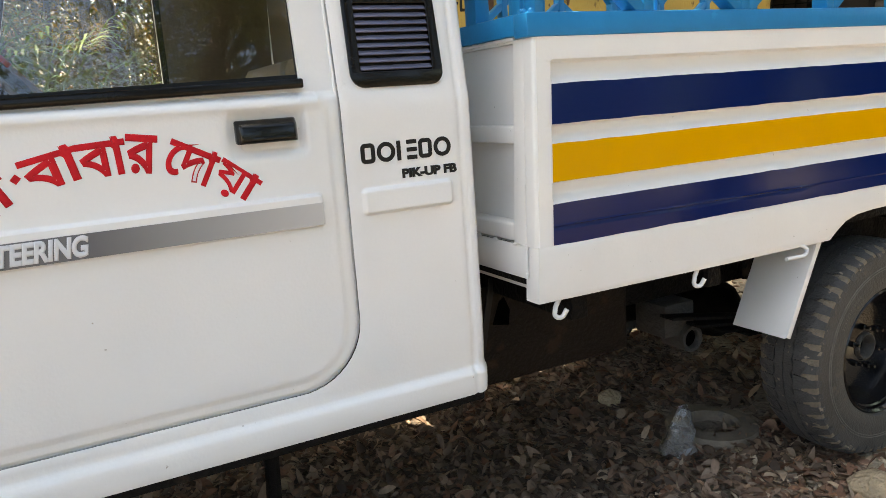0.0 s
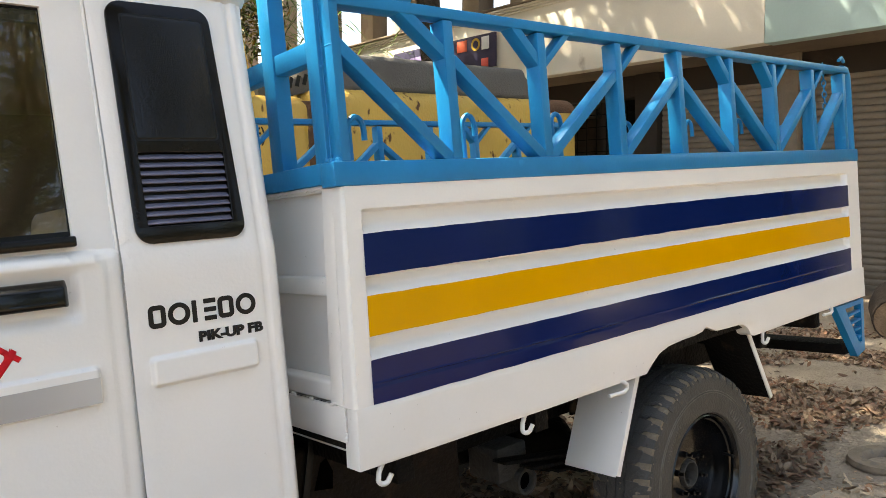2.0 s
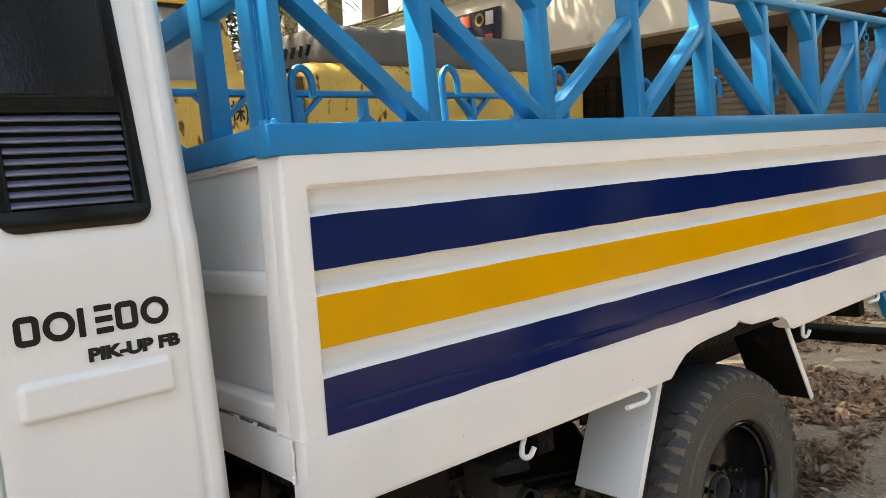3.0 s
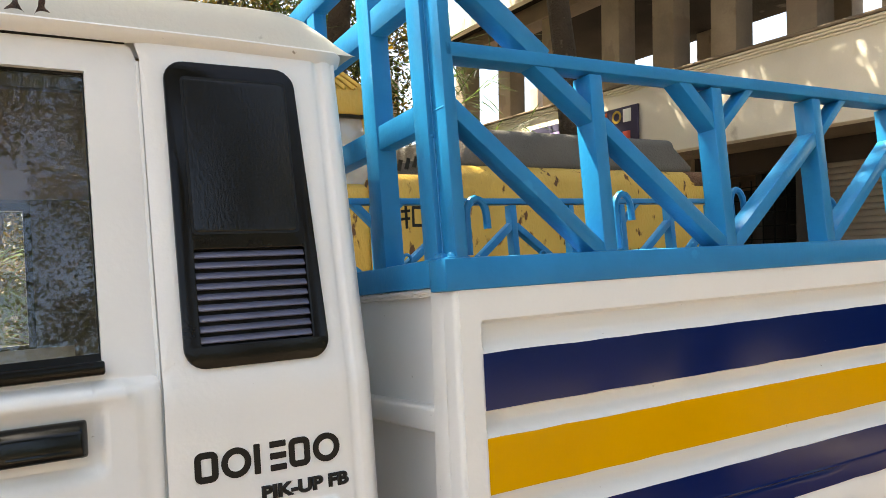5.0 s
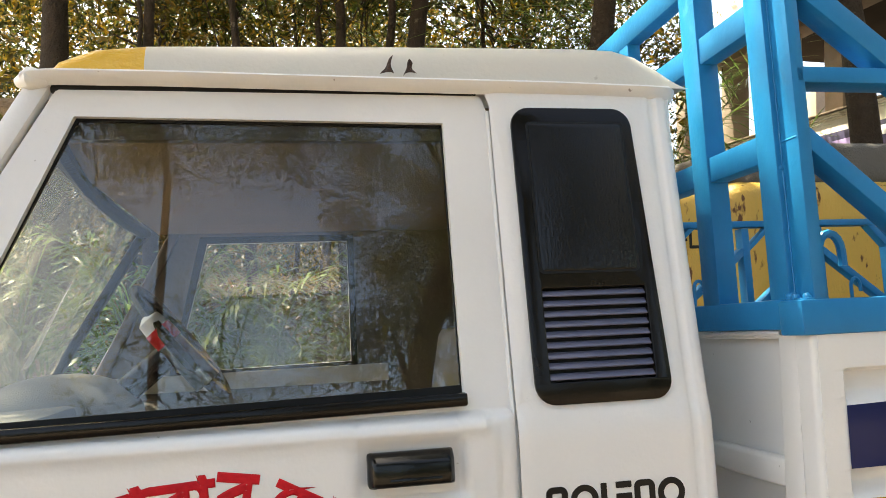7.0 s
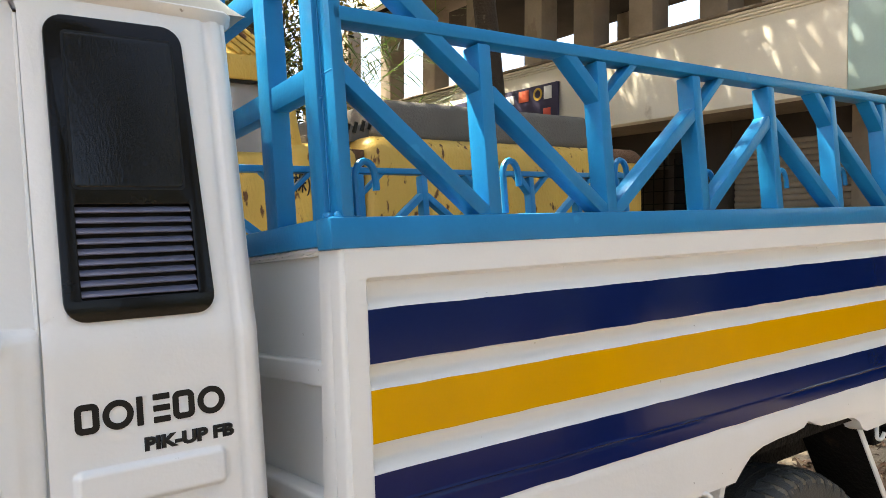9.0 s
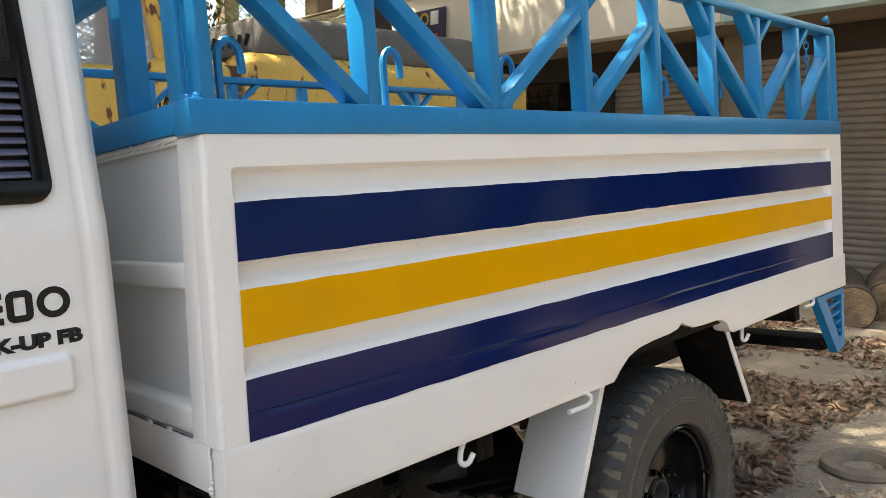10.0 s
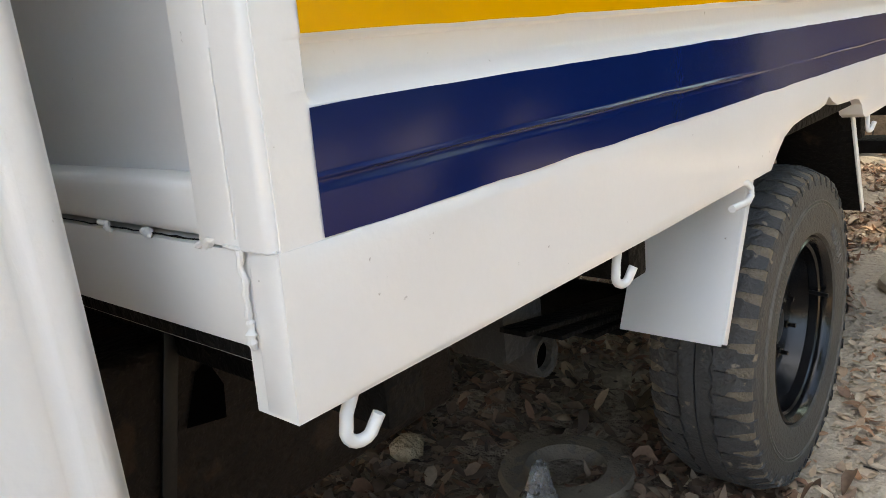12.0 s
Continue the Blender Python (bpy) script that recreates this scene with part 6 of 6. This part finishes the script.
part("turntable", tube([(1.6, MY + 1.0, 0.72), (1.6, MY + 1.0, 1.05)], 0.6, 24), UNDER, mach)
for y in (MY + 0.02, MY + 1.55):
    part("track", rbox(-0.3, 3.6, y, y + 0.45, ground_at(1.6, y) - 0.02, 0.78, 0.28, 5), UNDER, mach)
part("track_frame", boxed(0.5, 2.8, MY + 0.3, MY + 1.7, 0.35, 0.75, 0.05), UNDER, mach)
# painted signs that stay plain strokes
for x, z, w, h in ((1.645, 1.65, 0.095, 0.135),):
    o = rounded(x, x + w, z, z + h, 0.004, 1)
    part("painted_mark", sheet(o, [rounded(x + 0.018, x + w - 0.018, z + 0.02, z + h - 0.02, 0.003, 1)], (), (), lambda a, b: MY + 0.006, thick=0.002), INKB, mach)

for xa, za, xb, zb in ((1.605, 1.64, 1.600, 1.79), (1.565, 1.75, 1.630, 1.755), (1.560, 1.70, 1.630, 1.705)):
    part("painted_mark", beam((xa, MY + 0.005, za), (xb, MY + 0.005, zb), 0.018, 0.004, 0.0), INKB, mach)

lettering("painted_sign", "(株)", (1.375, MY + 0.0045, 1.66), 0.145, mach, INKB, width=0.145, bold=0.02, label="black painted characters")

# ---- building: open upper storey over a plastered band, shops with shutters below ----
FX, BX = 7.65, 9.1  # band front, shop front
building = thing("building_shell", "weathered plaster building with open upper storey and shuttered shops", "building", kind="structure")


def slab(name, m, *a, **k):
    return part(name, boxed(*a, **k), m, building)


slab("wall_band", PLASTER, FX, FX + 0.22, 3.07, 26, 2.98, 4.00, 0.01)
slab("wall_band_teal", TEAL, FX, FX + 0.22, -10, 3.066, 2.97, 4.25, 0.01)
for k, (d, z0, z1) in enumerate(((0.02, 4.00, 4.035), (0.04, 4.035, 4.07), (0.06, 4.07, 4.105), (0.08, 4.105, 4.15))):
    slab("moulding", PLASTER if k < 3 else CONC, FX - d, FX + 0.22, 3.07, 26, z0, z1 - 0.004, 0.012)
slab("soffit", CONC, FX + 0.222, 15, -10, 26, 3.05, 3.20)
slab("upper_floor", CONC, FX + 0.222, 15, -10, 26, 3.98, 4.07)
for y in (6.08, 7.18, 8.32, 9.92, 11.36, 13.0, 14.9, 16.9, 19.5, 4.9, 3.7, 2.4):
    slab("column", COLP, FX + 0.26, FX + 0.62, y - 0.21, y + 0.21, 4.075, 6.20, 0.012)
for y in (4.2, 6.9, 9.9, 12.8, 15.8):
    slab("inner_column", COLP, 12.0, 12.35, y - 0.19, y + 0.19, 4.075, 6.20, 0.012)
slab("upper_ceiling", DIMTOP, FX - 0.3, 12.4, -10, 13.5, 6.20, 6.42)
slab("roof_beam", CONC, FX + 0.2, FX + 0.66, -10, 13.5, 5.86, 6.196, 0.01)
slab("roof_parapet", PLASTER, FX - 0.35, FX - 0.2, -10, 13.5, 6.05, 6.7, 0.01)
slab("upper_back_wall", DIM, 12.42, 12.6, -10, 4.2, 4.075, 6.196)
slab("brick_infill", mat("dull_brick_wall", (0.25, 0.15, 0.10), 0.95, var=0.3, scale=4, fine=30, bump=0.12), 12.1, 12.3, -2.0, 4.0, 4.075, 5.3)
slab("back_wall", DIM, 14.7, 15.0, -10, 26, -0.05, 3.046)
# COLP piers are the cream plaster with soffit shade put into the colour.
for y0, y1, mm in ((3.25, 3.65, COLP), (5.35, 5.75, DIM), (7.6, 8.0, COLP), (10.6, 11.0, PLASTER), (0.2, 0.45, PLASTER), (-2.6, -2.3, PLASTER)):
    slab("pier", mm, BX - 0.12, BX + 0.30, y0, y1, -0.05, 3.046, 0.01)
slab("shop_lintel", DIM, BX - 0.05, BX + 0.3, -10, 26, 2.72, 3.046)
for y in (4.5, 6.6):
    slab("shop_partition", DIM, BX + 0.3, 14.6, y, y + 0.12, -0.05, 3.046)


def shutter(y0, y1, z0, z1, label, grp):
    s = thing("roller_shutter", label, "shutter", grp)
    n = int((z1 - z0) / 0.085)
    for k in range(n):
        z = z0 + k * (z1 - z0) / n
        h = (z1 - z0) / n
        bm = bmesh.new()
        prof = ((0.0, 0.0), (-0.012, 0.22), (-0.018, 0.5), (-0.012, 0.78), (0.0, 0.93), (0.010, 1.0))
        a = [bm.verts.new((BX + d, y0, z + f * h)) for d, f in prof]
        b = [bm.verts.new((BX + d, y1, z + f * h)) for d, f in prof]
        for i in range(len(prof) - 1):
            bm.faces.new((a[i], b[i], b[i + 1], a[i + 1]))
        part("slat", bm, SHUT, s)
    part("bottom_bar", boxed(BX - 0.03, BX + 0.02, y0, y1, z0 - 0.05, z0, 0.006), SHUT, s)
    return s


shutter(0.47, 3.23, 0.10, 2.74, "closed brown-grey steel roller shutter", "shop shutters")
shutter(3.67, 5.33, 0.10, 2.74, "closed dim steel roller shutter", "shop shutters")
shutter(-2.28, 0.18, 0.10, 2.74, "closed brown-grey steel roller shutter", "shop shutters")
slab("plinth", CONC, BX - 0.5, 15, -10, 26, -0.30, 0.045, 0.02)
grille = thing("window_grille", "dark steel lattice in the shop opening", "grille", kind="structure")
for k in range(9):
    part("grille_bar", boxed(BX + 0.04, BX + 0.055, 5.80 + 0.2 * k, 5.815 + 0.2 * k, 0.5, 2.6), UNDER, grille)
for k in range(11):
    part("grille_bar", boxed(BX + 0.056, BX + 0.068, 5.8, 7.55, 0.5 + 0.2 * k, 0.515 + 0.2 * k), UNDER, grille)
sign = thing("sign_board", "dark navy shop sign with coloured emblems fixed to the band", "sign")
part("board", boxed(FX - 0.10, FX - 0.06, 7.36, 10.0, 3.24, 3.77, 0.004), SIGNB, sign)
for y, z, w, h, c in ((8.55, 3.42, 0.22, 0.14, (0.75, 0.75, 0.78)), (8.20, 3.42, 0.24, 0.18, (0.62, 0.12, 0.06)), (7.68, 3.40, 0.17, 0.20, (0.75, 0.76, 0.80)), (7.70, 3.12, 0.16, 0.14, (0.60, 0.08, 0.06)), (8.35, 3.12, 0.5, 0.12, (0.7, 0.7, 0.74)), (9.2, 3.3, 0.5, 0.2, (0.32, 0.24, 0.5))):
    mm = mat("emblem_paint", c, 0.5, var=0.1, bump=0)
    part("emblem", boxed(FX - 0.108, FX - 0.101, y - 0.19, y + w - 0.19, z + 0.13, z + h + 0.13, 0.002), mm, sign)
em = lathe([(0.10, -0.004), (0.10, 0.004), (0.065, 0.004), (0.065, -0.004), (0.10, -0.004)], 24)
part("emblem", em, mat("gold_emblem_paint", (0.55, 0.36, 0.05), 0.5, var=0.1, bump=0), sign).matrix_local = pose(FX - 0.106, 7.80, 3.63, 0, 0, 90)

# ---- loose things on the ground ----
def on_ground(x, y, dz=0.0):
    return Vector((x, y, ground_at(x, y) + dz))


for k, (x, y, r, L, yaw) in enumerate(((6.35, 1.15, 0.19, 1.5, 20), (6.25, 0.62, 0.16, 1.6, 10), (6.85, 1.0, 0.20, 1.8, 15))):
    lg = thing("log", "cut tree log lying before the shutters", "log", "cut logs")
    lg.matrix_world = Matrix.Translation(on_ground(x, y, r - 0.03)) @ pose(0, 0, 0, 0, 0, yaw)
    pts = [(0, 0, 0), (L * 0.5, 0.02, 0.01), (L, -0.01, 0)]
    part("bark", tube(pts, [r, r * 1.03, r * 0.96], 18), BARK, lg)
    en = tube([(-0.012, 0, 0), (0.004, 0, 0)], r * 0.93, 18)
    part("cut_end", en, LOGB, lg, "pale sawn end with rings")
ring = lathe([(0.155, -0.025), (0.168, 0.0), (0.160, 0.020), (0.10, 0.024), (0.088, 0.012), (0.082, -0.025), (0.155, -0.025)], 40)
rg = tagged(part("cement_ring", ring, CEM), "dusty flat cement ring lying on the soil", "ring")
rg.matrix_world = Matrix.Translation(on_ground(1.07, 0.50, 0.012)) @ pose(0, 0, 0, 90 - 4, 0, 0)
rg2 = copy_thing(rg, Matrix.Translation(on_ground(2.82, 0.02, 0.012)) @ pose(0, 0, 0, 86, 0, 40))
tagged(rg2, "dusty flat ring half buried behind the wheel")
bg = bmesh.new()
n = 14
rowsb = []
for i in range(9):
    rowb = []
    for j in range(n):
        a = 2 * math.pi * j / n
        s = 1 - 0.75 * (i / 8) ** 1.5
        jit = 1 + 0.35 * noise.noise(Vector((math.cos(a) * 2.2, math.sin(a) * 2.2, i * 0.9)))
        rowb.append(bg.verts.new((0.075 * s * jit * math.cos(a) + 0.012 * i / 8, 0.048 * s * jit * math.sin(a), 0.185 * i / 8 + 0.01 * noise.noise(Vector((j * 1.3, i * 1.7, 0))))))
    rowsb.append(rowb)
for a, b in zip(rowsb, rowsb[1:]):
    for j in range(n):
        bg.faces.new((a[j], a[(j + 1) % n], b[(j + 1) % n], b[j]))
bg.faces.new(rowsb[-1])
bgo = tagged(part("plastic_bag", bg, BAG, smooth=False), "crumpled clear plastic bag standing on the soil", "bag")
bgo.location = on_ground(0.83, 0.43)
RUB = mat("pale_brick_rubble", (0.50, 0.38, 0.24), 0.9, var=0.3, scale=12, fine=60, bump=0.2)
for x, y, s in ((1.12, -0.09, 0.075), (0.426, 0.762, 0.018), (0.95, 0.92, 0.05), (0.1, 0.62, 0.022), (-0.40, 1.02, 0.03), (1.02, 0.33, 0.016)):
    rb = bmesh.new()
    bmesh.ops.create_icosphere(rb, subdivisions=2, radius=s)
    for v in rb.verts:
        v.co *= 1 + 0.35 * noise.noise(v.co * 0.8 / s + Vector((x, y, 0)))
        v.co.z *= 0.6
    o = tagged(part("rubble_stone", rb, RUB), "pale lump of broken brick on the soil", "stone", "rubble stones")
    o.location = on_ground(x, y, s * 0.4)
DRYL = mat("dark_dry_leaf", (0.055, 0.030, 0.018), 0.7, var=0.4, scale=60, fine=300, bump=0.02, patch=((0.20, 0.07, 0.035), 0.45, 60, 0.7))
for x, h, turn in ((-0.567, 0.026, 20), (-0.540, 0.020, -30)):
    lf = bmesh.new()
    grid = []
    for i in range(7):
        v = i / 6
        wv = (0.5 * (1 - v) ** (0.6 if turn < 0 else 1.6) + 0.06) * (0.75 + 0.25 * math.sin(7 * v + turn))
        grid.append([lf.verts.new((wv * u + 0.35 * (v - 0.3) ** 2, 0.35 * u * u - 0.3 * v, v)) for u in (-1, -0.5, 0, 0.5, 1)])
    for a, b in zip(grid, grid[1:]):
        for j in range(4):
            lf.faces.new((a[j], a[j + 1], b[j + 1], b[j]))
    o = tagged(part("dry_leaf", lf, DRYL), "curled dark dry leaf lying on the roof gutter", "leaf", "roof leaves")
    o.matrix_world = TILT @ pose(x, 0.140, 1.8055, -12, 0, turn) @ Matrix.Scale(h, 4)
